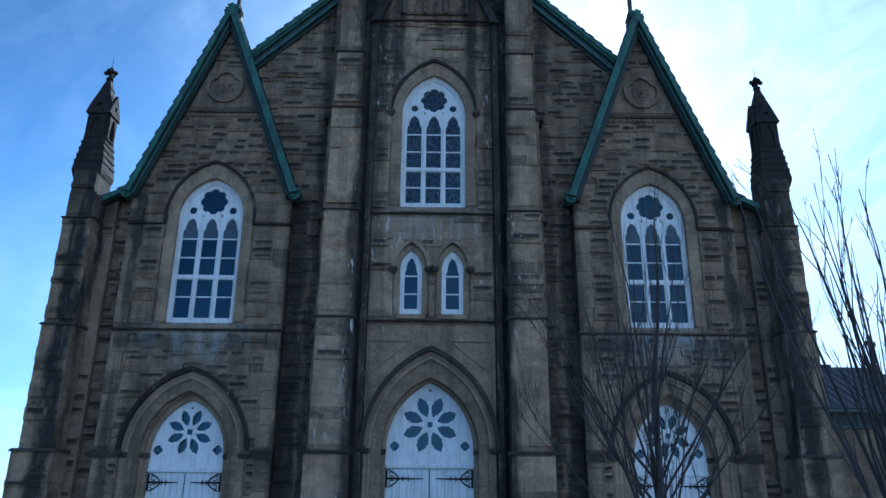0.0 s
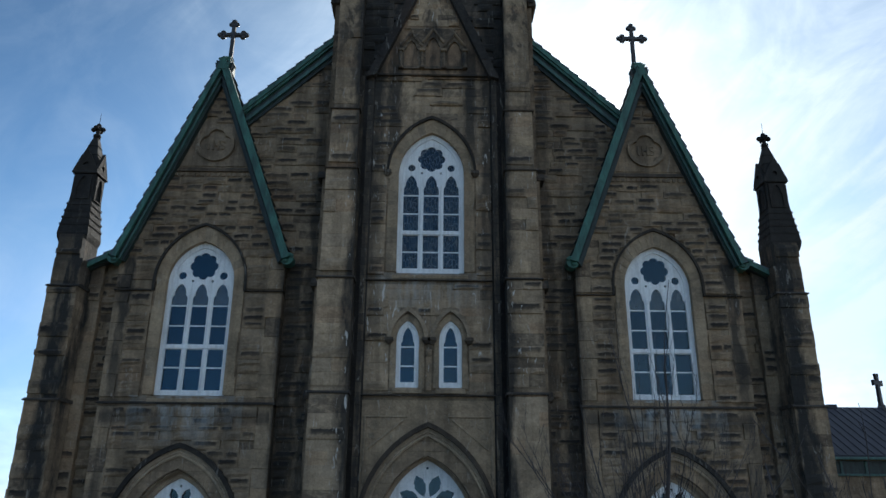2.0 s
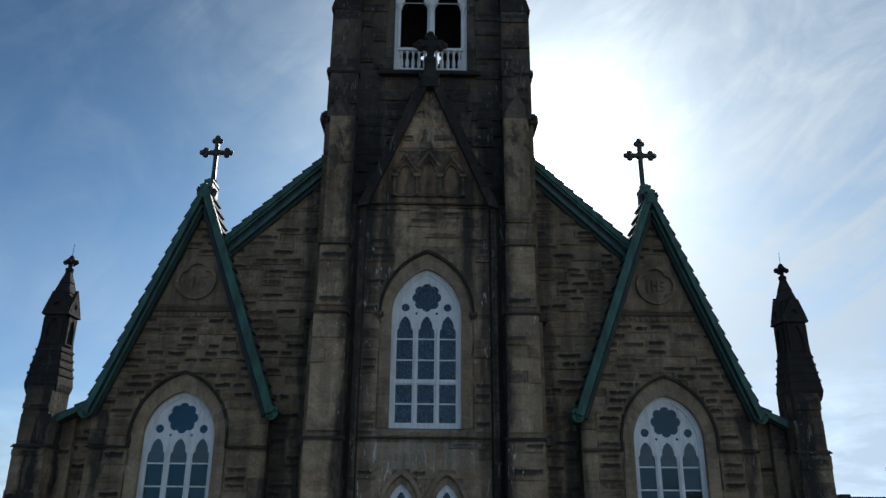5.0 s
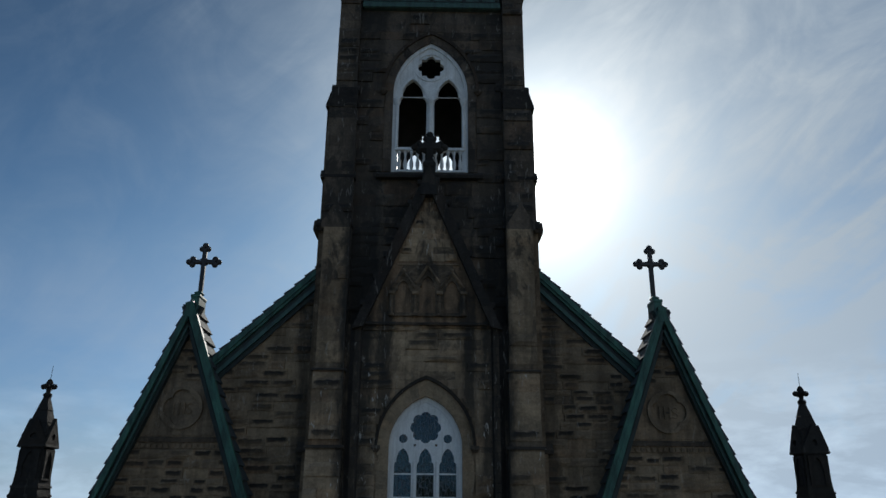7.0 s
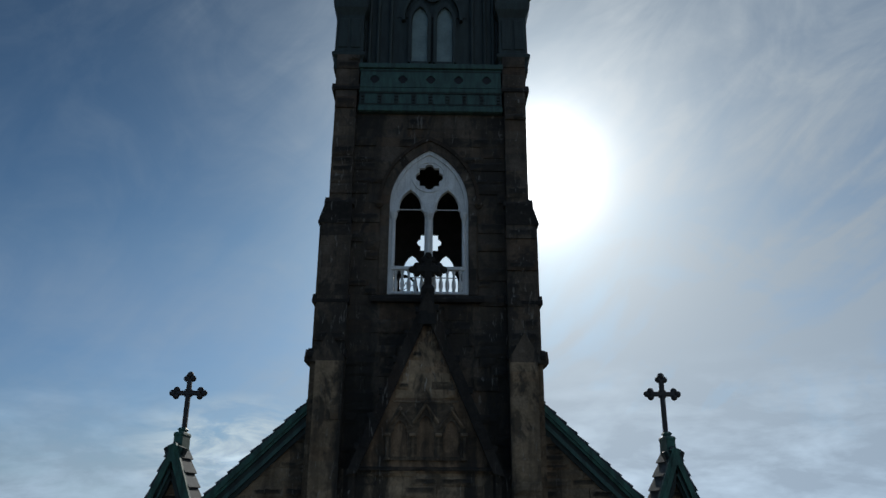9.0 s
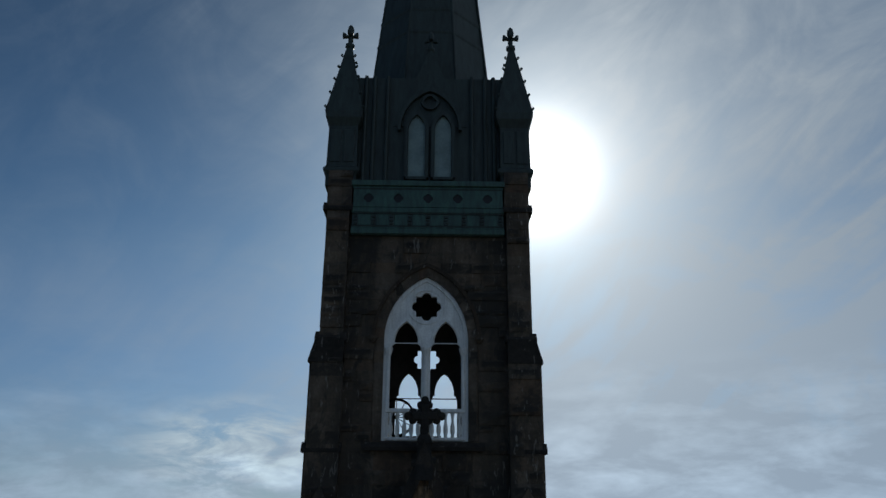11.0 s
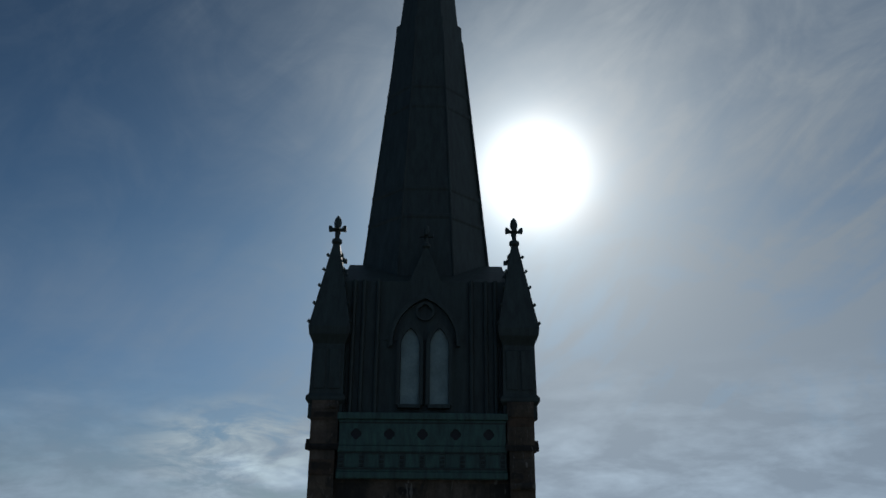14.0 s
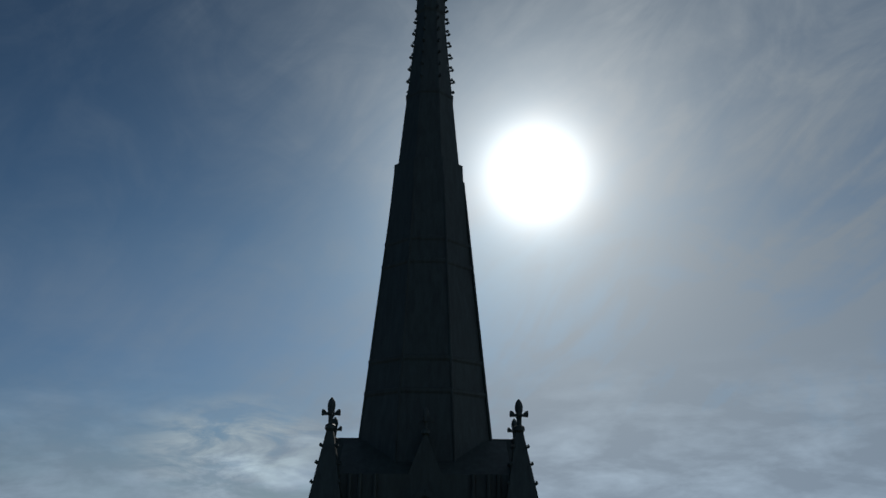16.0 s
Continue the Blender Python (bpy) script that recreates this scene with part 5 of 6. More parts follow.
# spire stage
TC = 3.4                                  # middle of the tower, in y
bm = bmesh.new()
box(bm, -2.52, 2.52, 0.5, 6.3, 33.0, 37.2)
drum = part("spire_stage", bm, SPIRE_METAL, church, "dull green copper-clad stage below the spire")
bm = bmesh.new()
loft(bm, [[(-2.6, 0.55, 37.2), (2.6, 0.55, 37.2), (2.6, 6.25, 37.2), (-2.6, 6.25, 37.2)], [(-2.62, 2.3, 38.3), (2.62, 2.3, 38.3), (2.62, 4.5, 38.3), (-2.62, 4.5, 38.3)]])
part("broach", bm, SPIRE_METAL, drum, "sloping copper foot of the spire")
for c in (-0.42, 0.47):
    bm = bmesh.new()
    prism(bm, arch(c, 0.28, 33.33, 35.1, 35.66, 8), 0.40, 0.46)
    lou = part("louvre_panel", bm, LOUVRE, drum, "grey boarded lancet opening")
    bm = bmesh.new()
    prism(bm, arch_ring(c, 0.29, 0.40, 33.33, 35.1, 35.66, 35.86, 8), 0.28, 0.46)
    part("frame", bm, SPIRE_METAL, drum)
    bm = bmesh.new()
    box(bm, c - 0.34, c + 0.34, 0.24, 0.46, 33.22, 33.34, 0.02)
    part("sill", bm, SPIRE_METAL, drum)
bm = bmesh.new()
prism(bm, arch_ring(0.02, 0.98, 1.09, 35.1, 35.2, 36.60, 36.78, 10), 0.3, 0.46)
part("hood_mould", bm, SPIRE_METAL, drum)
bm = bmesh.new()
prism(bm, [(-1.25, 35.3), (1.27, 35.3), (0.02, 38.45)], 0.47, 1.9)
part("spire_gable", bm, SPIRE_METAL, drum, "steep metal gable on the tower face")
bm = bmesh.new()
fleur(bm, 0.02, 0.55, 38.30, 0.85)
part("gable_finial", bm, SPIRE_METAL, drum)
for e in (-1, 1):
    bm = bmesh.new()
    prism(bm, [(-1.25, 35.3), (1.25, 35.3), (0.0, 38.45)], 0.0, 1.0)
    bm.transform(Matrix.Translation((e * 2.98 - (1.0 if e > 0 else 0.0), 3.3, 0)) @ Matrix.Rotation(math.pi / 2, 4, "Z") @ Matrix.Translation((0, -1.0, 0)))
    part("spire_gable", bm, SPIRE_METAL, drum)
    bm = bmesh.new()
    fleur(bm, e * 3.05 - 0.03, 3.3, 38.25, 0.88)
    part("gable_finial", bm, SPIRE_METAL, drum)
bm = bmesh.new()
plate(bm, disc(0.02, 36.20, 0.30, 24), [foil(0.02, 36.20, 0.22, 4, 0.2, 6, math.pi / 4)], 0.34, 0.42)
part("roundel", bm, SPIRE_METAL, drum)
for x in (-2.2, -1.9, -1.45, 1.45, 1.9, 2.2):
    bm = bmesh.new()
    tube(bm, [(x, 0.42, 33.05), (x, 0.42, 37.2)], 0.07, 8)
    part("shaft", bm, SPIRE_METAL, drum)


for sx in (-1, 1):
    for cy in (0.6,):
        cx = sx * 2.87
        bm = bmesh.new()
        loft(bm, [square_ring(cx, cy, z, r) for z, r in ((32.9, 0.50), (33.3, 0.50), (33.42, 0.58), (33.52, 0.58), (33.62, 0.50), (35.1, 0.48), (35.2, 0.52), (35.38, 0.60), (35.62, 0.63),
                                                         (36.3, 0.50), (38.45, 0.10))])
        pin = part("pinnacle", bm, SPIRE_METAL, church, "crocketed corner pinnacle with a cross finial")
        for e in (-1, 1):
            bm = bmesh.new()
            box(bm, cx + e * 0.22 - 0.18, cx + e * 0.22 + 0.18, cy - 0.53, cy - 0.45, 33.75, 34.95, 0.02)
            part("panel", bm, SPIRE_METAL, pin)
        for z in (35.75, 36.35, 36.95, 37.5, 38.0):
            r = 0.50 - (z - 36.3) * 0.186 if z > 36.3 else 0.63 - (z - 35.62) * 0.19
            for dx in (-1, 1):
                for dy in (-1, 1):
                    bm = bmesh.new()
                    crocket(bm, cx + dx * r * 0.95, cy + dy * r * 0.95, z, dx, dy, 0.095)
                    part("crocket", bm, SPIRE_METAL, pin)
        bm = bmesh.new()
        fleur(bm, cx, cy, 38.40, 1.03)
        part("finial", bm, SPIRE_METAL, pin)

# octagonal spire in overlapping bands
OCT = 1 / math.cos(math.pi / 8)


def spire_r(z):
    return 2.13 - (z - 38.5) * 0.0935


bm = bmesh.new()
levels = (37.3, 39.83, 40.9, 44.33, 45.2, 47.95)
rings = []
for a, b in zip(levels, levels[1:]):
    rings += [(a, spire_r(a)), (b - 0.14, spire_r(b - 0.14)), (b - 0.06, spire_r(b) + 0.04), (b + 0.04, spire_r(b) + 0.04), (b + 0.06, spire_r(b))]
rings = [q for q in rings if q[0] < 47.8]
rings += [(48.0, 1.295), (48.4, 1.285), (48.42, 1.15), (51.32, 0.90), (51.40, 0.93), (51.5, 0.93), (51.52, 0.875), (55.35, 0.553), (55.47, 0.60), (56.3, 0.57), (56.35, 0.48), (60.6, 0.12)]
loft(bm, [ring_of(-0.03, TC, z, r * OCT, 8, math.pi / 8) for z, r in rings])
spire = part("spire", bm, SPIRE_METAL, church, "tall octagonal spire clad in dull green metal")
for k in range(8):
    a = math.pi / 8 + k * math.pi / 4
    bm = bmesh.new()
    tube(bm, [((spire_r(z) + 0.01) * OCT * math.cos(a), TC + (spire_r(z) + 0.01) * OCT * math.sin(a), z) for z in (37.5, 47.7)], 0.045, 6)
    part("rib", bm, SPIRE_METAL, spire)
    for i in range(15 if math.sin(a) < 0.5 or abs(math.cos(a)) < 0.5 else 0):
        z = 52.1 + i * 0.57
        r = (0.89 - (z - 51.32) * 0.083 if z < 55.45 else 0.56 - (z - 55.45) * 0.085) * OCT
        bm = bmesh.new()
        crocket(bm, r * math.cos(a), TC + r * math.sin(a), z, math.cos(a), math.sin(a), 0.115)
        part("crocket", bm, SPIRE_METAL, spire)
bm = bmesh.new()
cross_shape(bm, 0, TC, 60.4, 62.0, 62.7, 0.5, 0.13, 0.15)
part("spire_cross", bm, CROSS_IRON, spire)


# ================= roofs of the front =================
def verge(parent, p0, p1, y0, width, label="", shingles=True, back=3.0, step=True):
    """Green copper verge along a gable slope from its foot p0 to its top p1, with stepped slates on top."""
    p0, p1 = Vector(p0), Vector(p1)
    d = (p1 - p0).normalized()
    n = Vector((-d.y, d.x))
    if n.y < 0:
        n = -n
    def strip(a, b, ya, yb, mat, name, lab=""):
        bm = bmesh.new()
        q = [p0 + n * a, p1 + n * a, p1 + n * b, p0 + n * b]
        prism(bm, [tuple(v) for v in q], ya, yb)
        return part(name, bm, mat, parent, lab)
    top = strip(-width * 0.42, -0.05, y0, y0 + 0.5, COPPER, "verge_board", label)
    # shade under the verge is put in as near-black strips, more on inner slopes
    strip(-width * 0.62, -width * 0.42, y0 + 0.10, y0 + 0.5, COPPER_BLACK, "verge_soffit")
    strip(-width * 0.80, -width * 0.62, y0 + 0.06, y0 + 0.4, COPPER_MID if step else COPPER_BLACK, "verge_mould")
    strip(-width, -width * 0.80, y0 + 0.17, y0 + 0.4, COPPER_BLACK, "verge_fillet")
    strip(-0.18, -0.04, y0 - 0.05, y0 + 0.02, COPPER, "verge_roll")
    if not step:
        strip(-0.06, 0.055, y0 - 0.03, y0 + 0.14, COPPER, "verge_cap")
    if shingles:
        ln = (p1 - p0).length
        k = int(ln / 0.42)
        for i in range(k):
            a, b = ln * i / k, ln * (i + 1) / k + 0.06
            lift0, lift1 = (0.065, 0.0) if step else (0.075, -0.01)
            q = [p0 + d * a + n * -0.05, p0 + d * a + n * lift0, p0 + d * b + n * lift1, p0 + d * b + n * -0.05]
            bm = bmesh.new()
            prism(bm, [tuple(v) for v in q], y0 + (0.0 if step else 0.12), back)
            part("slate_course", bm, SLATE, top)
    return top


for s in (-1, 1):
    c = s * BAY_X
    for e in (-1, 1):
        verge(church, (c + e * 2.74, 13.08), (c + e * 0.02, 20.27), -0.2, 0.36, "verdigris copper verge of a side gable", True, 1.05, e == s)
        # curled kneeler at the foot
        bm = bmesh.new()
        x, z = c + e * 2.70, 13.06
        sp = [(x + e * (0.20 - 0.016 * i) * math.cos(i * 0.5 + 0.4), z + (0.20 - 0.016 * i) * math.sin(i * 0.5 + 0.4) - 0.02) for i in range(12)]
        tube(bm, [(px, -0.12, pz) for px, pz in sp], 0.06, 8)
        prism(bm, disc(x, z, 0.20, 16), -0.10, 0.3)
        part("scroll_bracket", bm, COPPER, church, "curled green copper bracket")
    bm = bmesh.new()
    loft(bm, [square_ring(c + s * 0.03, 0.60, z, hx, hy) for z, hx, hy in ((19.5, 0.14, 0.36), (20.50, 0.13, 0.34), (20.56, 0.15, 0.36), (20.62, 0.14, 0.33), (20.66, 0.08, 0.12), (20.72, 0.13, 0.13), (20.78, 0.08, 0.08))])
    base = part("cross_base", bm, COPPER, church)
    bm = bmesh.new()
    prism(bm, [(c - 0.175, 19.78), (c + 0.175, 19.78), (c + 0.012, 20.25), (c - 0.012, 20.25)], -0.262, 0.3)
    part("apex_cap", bm, COPPER, base)
    bm = bmesh.new()
    top = 22.44 if s < 0 else 22.54
    cross_shape(bm, c + s * 0.05, 0.74, 20.6, top - 0.62, top, 0.54, 0.135, 0.165)
    part("gable_cross", bm, CROSS_IRON, church, "dark metal cross with budded ends on a gable")
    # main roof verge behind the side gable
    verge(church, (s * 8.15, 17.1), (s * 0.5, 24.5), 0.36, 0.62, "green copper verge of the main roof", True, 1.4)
    # low aisle coping beside the corner turret
    verge(church, (s * 10.85, 12.90), (s * 9.75, 13.50), 0.12, 0.22, "", True, 3.0)
    bm = bmesh.new()
    prism(bm, [(s * 8.4, 16.75), (s * 0.0, 24.9), (s * 0.0, 24.7), (s * 8.4, 16.55)], 1.0, 34.0)
    part("main_roof", bm, SLATE, church, "steep dark slate main roof")
    bm = bmesh.new()
    prism(bm, [(s * 11.1, 12.55), (s * 7.9, 14.5), (s * 7.9, 14.3), (s * 11.1, 12.35)], 1.0, 34.0)
    part("aisle_roof", bm, SLATE, church, "low slate roof over the side aisle")
    bm = bmesh.new()
    box(bm, min(s * 10.5, s * 10.9), max(s * 10.5, s * 10.9), 1.26, 33.6, 0, 12.5)
    part("aisle_wall", bm, STONE_CORE, church)
    bm = bmesh.new()
    box(bm, min(s * 7.8, s * 8.1), max(s * 7.8, s * 8.1), 1.26, 33.6, 14.4, 16.7)
    part("clerestory_wall", bm, STONE_CORE, church)
bm = bmesh.new()
plate(bm, [(-10.9, 0), (10.9, 0), (10.9, 12.5), (8.05, 14.3), (8.05, 16.7), (0, 24.6), (-8.05, 16.7), (-8.05, 14.3), (-10.9, 12.5)], [], 33.6, 34.0)
part("rear_wall", bm, STONE_CORE, church)
bm = bmesh.new()
box(bm, -10.5, 10.5, 1.3, 33.6, 0.4, 0.5)
part("nave_floor", bm, INSIDE, church)

# ================= corner turrets =================
for s in (-1, 1):
    cst = [(0.0, 4.95, 10.55, 11.72, -0.58), (4.95, 8.62, 10.66, 11.62, -0.42), (8.62, 12.06, 10.70, 11.60, -0.36), (12.06, 12.95, 10.74, 11.60, -0.26), (12.95, 13.75, 10.86, 11.60, -0.22)]
    bm = bmesh.new()
    box(bm, min(s * 10.55, s * 11.72), max(s * 10.55, s * 11.72), -0.58, 1.1, 0.0, 4.95)
    tur = part("corner_turret", bm, STONE_CORE, church, "sandstone corner buttress carrying a stone pinnacle")
    for k, (a, b, x0, x1, yf) in enumerate(cst):
        lo, hi = sorted((s * x0, s * x1))
        if k:
            bm = bmesh.new()
            box(bm, lo, hi, yf, 1.1 if k < 4 else 0.84, a, b)
            part("stage", bm, STONE_CORE, tur)
        masonry(tur, max(a, 3.0) + (0.15 if k else 0), b - 0.1, lambda p, q, lo=lo, hi=hi: [(lo, hi)], yf, STONE, 500 + k * 3 + s, 0.34, (0.28, 0.42), (0.4, 1.2))
        if k < 3:
            bm = bmesh.new()
            weathering(bm, lo, hi, yf - 0.01, 0.4, b - 0.02, 0.07, 0.05, 0.10, 0.03)
            part("weathering", bm, STONE_HOOD, tur)
    # narrow wall between the bay and the turret
    bm = bmesh.new()
    x0, x1 = sorted((s * 10.32, s * 10.72))
    box(bm, x0, x1, 0.44, 0.7, 0, 13.0)
    side_strip = part("recess_strip", bm, STONE_CORE, tur, "narrow recessed wall beside the turret")
    masonry(side_strip, 3.0, 12.9, lambda p, q, x0=x0, x1=x1: [(x0, x1)], 0.42, STONE, 540 + s, 0.34, (0.24, 0.40), (0.5, 0.9))
    # pinnacle
    cx, cy = s * 11.33 + 0.03, 0.40
    bm = bmesh.new()
    loft(bm, [square_ring(cx, cy, z, r) for z, r in ((13.55, 0.42), (13.72, 0.47), (13.85, 0.49), (14.1, 0.46), (15.0, 0.36), (15.3, 0.34), (15.95, 0.33))])
    pin = part("pinnacle", bm, STONE_COPING, church, "sooty stone pinnacle with four gablets")
    for k in range(4):
        m = Matrix.Translation((cx, cy, 0)) @ Matrix.Rotation(k * math.pi / 2, 4, "Z")
        bm = bmesh.new()
        plate(bm, [(-0.35, 15.95), (0.35, 15.95), (0.38, 16.1), (0, 16.8), (-0.38, 16.1)], [foil(0, 16.27, 0.09, 3, 0.2, 5)], -0.40, -0.30)
        bm.transform(m)
        part("gablet", bm, STONE_COPING, pin)
        bm = bmesh.new()
        plate(bm, [(-0.26, 15.05), (0.26, 15.05), (0.26, 15.9), (-0.26, 15.9)], [trefoil_light(0, 0.16, 15.1, 15.5, 15.85)], -0.39, -0.32)
        bm.transform(m)
        part("niche", bm, STONE_COPING, pin)
        bm = bmesh.new()
        for i in range(4):
            z = 14.12 + i * 0.24
            r = 0.46 - (z - 14.1) * 0.11
            box(bm, -r - 0.014, r + 0.014, -r - 0.02, -r + 0.05, z, z + 0.07)
        bm.transform(m)
        part("weathering", bm, STONE_COPING, pin)
    bm = bmesh.new()
    rr = [(15.95, 0.38)]
    for i in range(4):
        z = 15.98 + i * 0.36
        r = 0.40 - i * 0.085
        rr += [(z, r + 0.015), (z + 0.34, r - 0.07), (z + 0.345, r - 0.05)]
    rr += [(17.45, 0.06)]
    loft(bm, [square_ring(cx, cy, z, r) for z, r in rr])
    part("spirelet", bm, STONE_COPING, pin)
    bm = bmesh.new()
    loft(bm, [ring_of(cx, cy, z, r, 10) for z, r in ((17.40, 0.07), (17.46, 0.13), (17.52, 0.12), (17.56, 0.06), (17.68, 0.08), (17.85, 0.10), (17.93, 0.06), (17.97, 0.02))])
    for dx, dy in ((1, 0), (-1, 0), (0, 1), (0, -1)):
        bmesh.ops.create_icosphere(bm, subdivisions=2, radius=0.085, matrix=Matrix.Translation((cx + dx * 0.16, cy + dy * 0.16, 17.73)))
    tube(bm, [(cx, cy, 17.9), (cx + 0.01, cy, 18.35)], 0.008, 5)
    part("finial", bm, STONE_COPING, pin, smooth=True)

# ================= low wing behind =================
wing = tagged(new("side_wing"), "low stone side wing with a dark standing-seam metal roof", "church wing")
wing.location = (18.15, 19.3, 0)
RZ, EZ, HY = 10.95, 8.25, 4.6
bm = bmesh.new()
box(bm, -8, 7.0, -HY, HY, 0, EZ)
part("wall", bm, STONE_CORE, wing)
bm = bmesh.new()
for s in (-1, 1):
    vs = [(-8, s * (HY + 0.35), EZ - 0.2), (7.0, s * (HY + 0.35), EZ - 0.2), (7.0, 0, RZ), (-8, 0, RZ)]
    lo = [bm.verts.new(v) for v in vs]
    hi = [bm.verts.new((v[0], v[1], v[2] + 0.12)) for v in vs]
    bm.faces.new(lo[::-1])
    bm.faces.new(hi)
    for i in range(4):
        bm.faces.new((lo[i], lo[(i + 1) % 4], hi[(i + 1) % 4], hi[i]))
roof = part("roof", bm, METAL_ROOF, wing, "dark standing-seam metal roof")
for k in range(34):
    x = -7.9 + k * 0.45
    bm = bmesh.new()
    tube(bm, [(x, -(HY + 0.35), EZ - 0.06), (x, -0.15, RZ + 0.05)], 0.022, 4)
    part("seam", bm, METAL_ROOF, roof)
bm = bmesh.new()
box(bm, -8, 7.05, -HY - 0.46, -HY - 0.30, EZ - 0.30, EZ - 0.16, 0.03)
part("gutter", bm, COPPER_MID, wing, "green copper gutter")
bm = bmesh.new()
box(bm, -8, 7.02, -HY - 0.04, -HY, EZ - 0.92, EZ - 0.32)
frieze = part("frieze", bm, COPPER_BLACK, wing, "dark panelled band under the eaves")
for k in range(13):
    bm = bmesh.new()
    box(bm, -7.9 + 1.2 * k, -7.78 + 1.2 * k, -HY - 0.09, -HY - 0.04, EZ - 0.92, EZ - 0.34, 0.01)
    part("stile", bm, COPPER_MID, frieze)
bm = bmesh.new()
box(bm, -8, 7.02, -HY - 0.12, -HY, EZ - 1.04, EZ - 0.92, 0.02)
part("cornice", bm, COPPER_MID, wing)
bm = bmesh.new()
box(bm, 3.9, 4.5, -0.22, 0.22, RZ - 0.1, RZ + 0.24, 0.03)
part("ridge_vent", bm, METAL_ROOF, wing)
bm = bmesh.new()
prism(bm, [(6.9, RZ - 0.3), (7.3, RZ - 0.3), (7.2, RZ + 0.25), (7.0, RZ + 0.25)], -0.2, 0.2)
cross = bmesh.new()
prism(cross, [(-0.12, 0), (0.12, 0), (0.08, 1.18), (0.34, 1.12), (0.34, 1.44), (0.08, 1.38), (0.11, 1.80), (-0.11, 1.80), (-0.08, 1.38), (-0.34, 1.44), (-0.34, 1.12), (-0.08, 1.18)], -0.09, 0.09)
cross.transform(Matrix.Translation((7.08, 0, RZ + 0.2)) @ Matrix.Rotation(radians(22), 4, "Z"))
part("gable_cross_shaft", cross, CROSS_IRON, wing, "small dark cross on the wing's gable")
part("gable_cross_foot", bm, CROSS_IRON, wing)


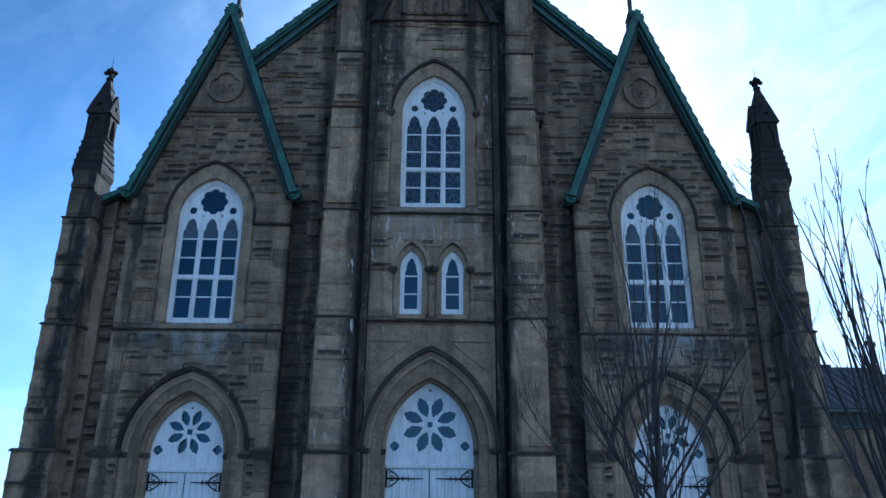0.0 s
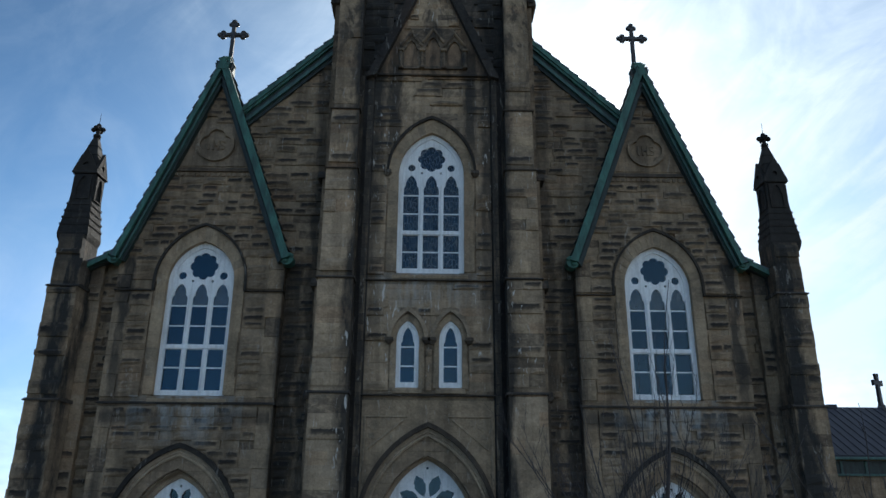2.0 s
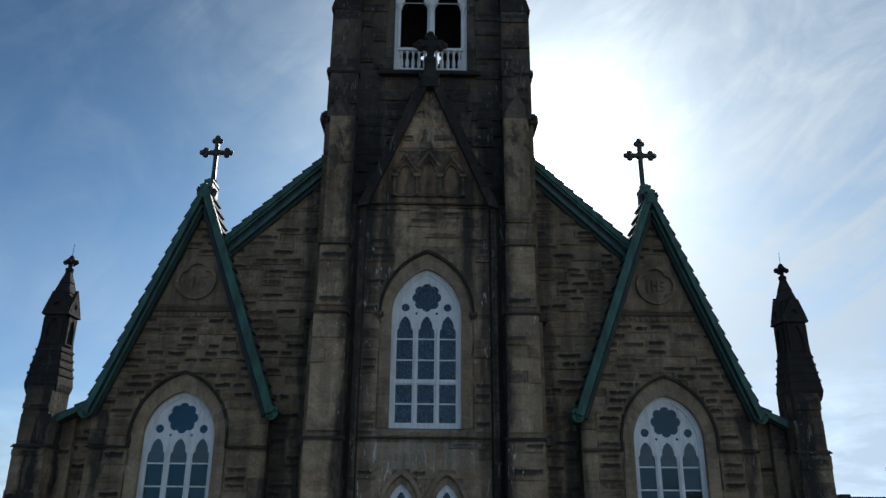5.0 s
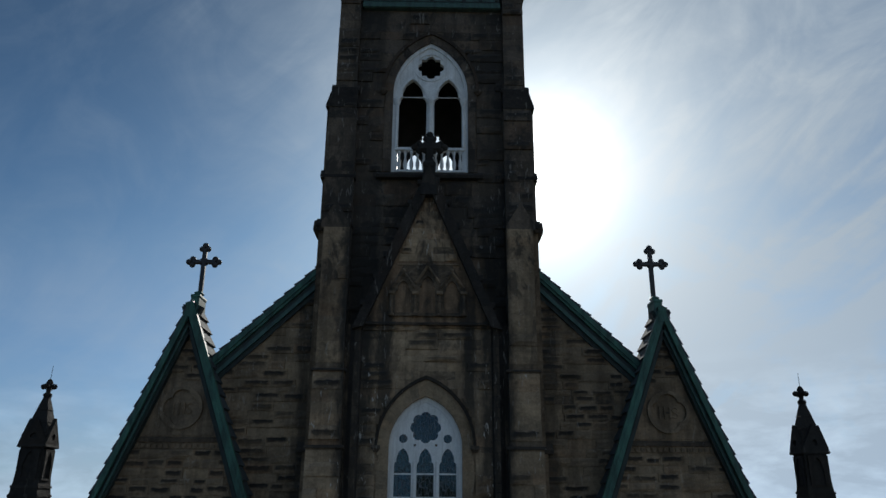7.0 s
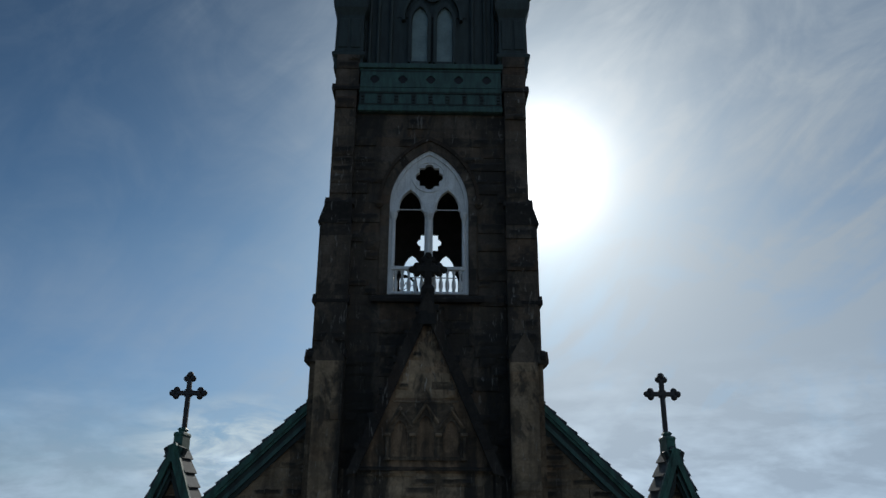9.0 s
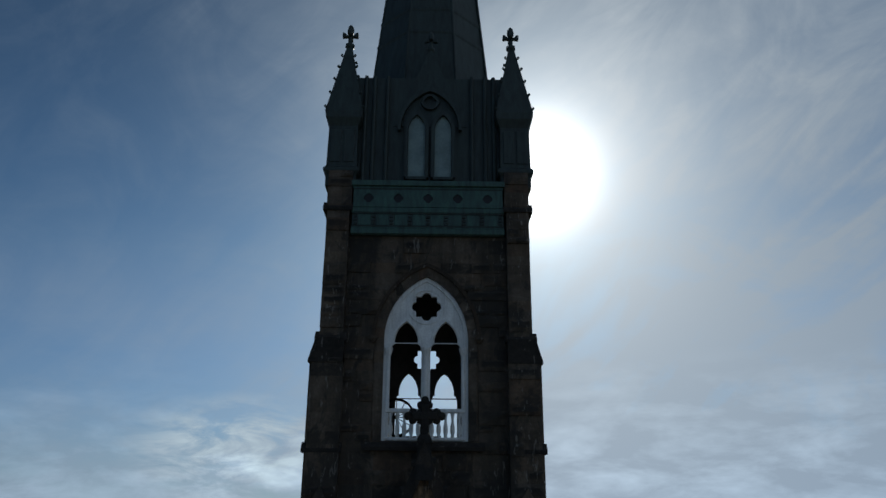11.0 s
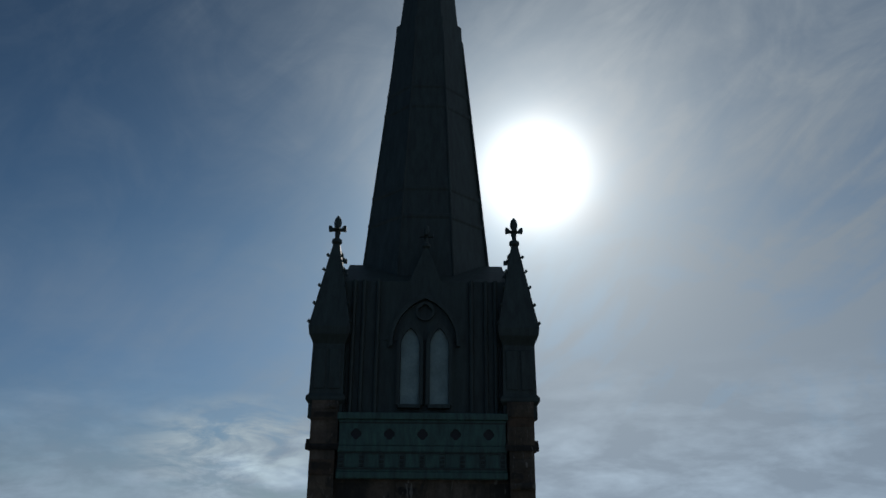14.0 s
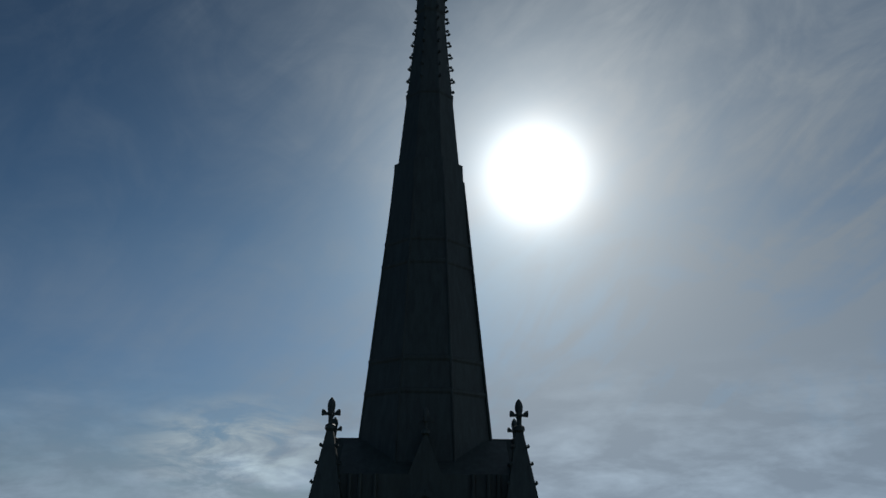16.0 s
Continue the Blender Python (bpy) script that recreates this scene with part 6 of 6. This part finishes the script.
# ================= bare trees =================
def bare_tree(x, y, height, seed, stems, spread, name_label, fork, lean=None, crown=1.0, thick=0.0055, bend=(0.10, 0.19), kids=(7, 6, 3), reach=(0.4, 0.62)):
    """Slim stems that rise from one trunk, with upright shoots; the finest twigs are one mass."""
    r = random.Random(seed)
    tree = tagged(new("tree"), name_label, "tree")
    tree.location = (x, y, 0)
    trunk = bmesh.new()
    if lean is None:
        tube(trunk, [(0, 0, -0.1), (0.02, 0.01, fork * 0.5), (0.0, 0.03, fork)], [height * 0.020, height * 0.016, height * 0.013], 10)
    else:                                                   # one leader runs on to the top
        line = []
        for i in range(25):
            z = height * i / 24
            line.append((lean * (i / 24) ** 1.3 + 0.05 * math.sin(z * 2.1) * (i / 24), 0.03 * math.sin(z * 1.3), z - 0.1))
        tube(trunk, line, [max(0.006, height * 0.011 * (1 - i / 24) ** 1.15) for i in range(25)], 10)
    part("trunk", trunk, BARK, tree, smooth=True)
    twigs = bmesh.new()

    def shoot(p, d, ln, rad, level):
        pts, rs = [p.copy()], [rad]
        n = 8 if level == 0 else 6
        for i in range(n):
            d = (d + Vector((r.uniform(-1, 1), r.uniform(-1, 1), r.uniform(-0.2, 0.8))) * bend[0 if level == 0 else 1]).normalized()
            p = p + d * ln / n
            pts.append(p.copy())
            rs.append(max(0.0021, rad * (1 - 0.85 * (i + 1) / n)))
        if level < 2:
            bm = bmesh.new()
            tube(bm, [tuple(q) for q in pts], rs, 6)
            part("limb" if level == 0 else "branch", bm, BARK, tree, smooth=True)
        else:
            tube(twigs, [tuple(q) for q in pts], rs, 4)
        if level >= 3:
            return
        for k in range(kids[level]):
            u = r.uniform(0.2, 0.92)
            i = min(n - 1, int(u * n))
            base = pts[i].lerp(pts[i + 1], u * n - i)
            a = r.uniform(0, 2 * math.pi)
            nd = (d + Vector((math.cos(a), math.sin(a), 0)) * r.uniform(0.2, 0.5) + Vector((0, 0, 0.3))).normalized()
            shoot(base, nd, ln * (1 - u * 0.5) * r.uniform(*reach), max(0.0035, rs[i] * 0.6), level + 1)

    for k in range(stems):
        a = 2 * math.pi * (k + r.uniform(-0.3, 0.3)) / stems
        d = Vector((math.cos(a) * spread * r.uniform(0.4, 1.0), math.sin(a) * spread * r.uniform(0.4, 1.0), 1)).normalized()
        if lean is None:
            z, ln = fork * r.uniform(0.8, 1.0), (height - fork) * r.uniform(0.72, 1.0)
        else:
            z = fork + (height * 0.5 - fork) * r.random() ** 1.5
            ln = (height - z) * r.uniform(0.42, 0.66) * crown
        x0 = 0 if lean is None else lean * (z / height) ** 1.3
        shoot(Vector((x0, 0.02, z)), d, ln, height * thick, 0)
    if lean is not None:                                    # two slim stems beside the leader
        for dx, z in ((-0.16, 0.40), (-0.24, 0.34)):
            shoot(Vector((lean * z ** 1.3, 0.02, height * z)), Vector((dx, 0.03, 1)).normalized(), height * 0.5, height * 0.0026, 1)
    if lean is not None:                                    # short upright shoots along the leader
        for k in range(16):
            z = height * r.uniform(0.5, 0.93)
            a = r.uniform(0, 2 * math.pi)
            shoot(Vector((lean * (z / height) ** 1.3, 0, z)), Vector((math.cos(a) * 0.3, math.sin(a) * 0.3, 1)).normalized(), (height - z) * r.uniform(0.3, 0.75) + 0.2, 0.009, 2)
    tagged(part("twig_mass", twigs, BARK, tree), kind="stuff")
    return tree


bare_tree(3.1, -11.0, 9.3, 3, 20, 1.15, "bare grey-brown winter tree in front of the church", 2.3, 0.66, 1.05, 0.0024, kids=(5, 5, 2))
bare_tree(3.4, -17.2, 6.6, 8, 30, 0.30, "bare slender winter tree with upright shoots", 2.0, thick=0.0034, bend=(0.08, 0.12), kids=(3, 2, 1), reach=(0.3, 0.5))

# ================= ground =================
bm = bmesh.new()
xs = [-2600, -900, -300, -120, -60, -40, -30, -20, -10, 0, 10, 20, 30, 40, 60, 120, 300, 900, 2600]
ys = [-2600, -900, -300, -120, -70, -40, -25, -12, 0, 12, 25, 36, 44, 55, 70, 110, 200, 500, 1200, 2600]


def ground_z(x, y):
    d = max(0.0, max(abs(x) - 34, y - 38) / 130)
    return -26.0 * min(1.0, d) ** 1.0 - 0.0


gv = {(i, j): bm.verts.new((x, y, ground_z(x, y))) for i, x in enumerate(xs) for j, y in enumerate(ys)}
for i in range(len(xs) - 1):
    for j in range(len(ys) - 1):
        bm.faces.new((gv[i, j], gv[i + 1, j], gv[i + 1, j + 1], gv[i, j + 1]))
tagged(part("ground", bm, GRASS, None), "winter lawn around the church falling away behind it", "ground", kind="structure")
bm = bmesh.new()
box(bm, -14, 14, -6.5, -0.4, -0.2, 0.06)
box(bm, -2.2, 2.2, -40, -6.5, -0.2, 0.05)
tagged(part("pavement", bm, PAVING, None), "stone paved forecourt before the church doors", "pavement", kind="structure")
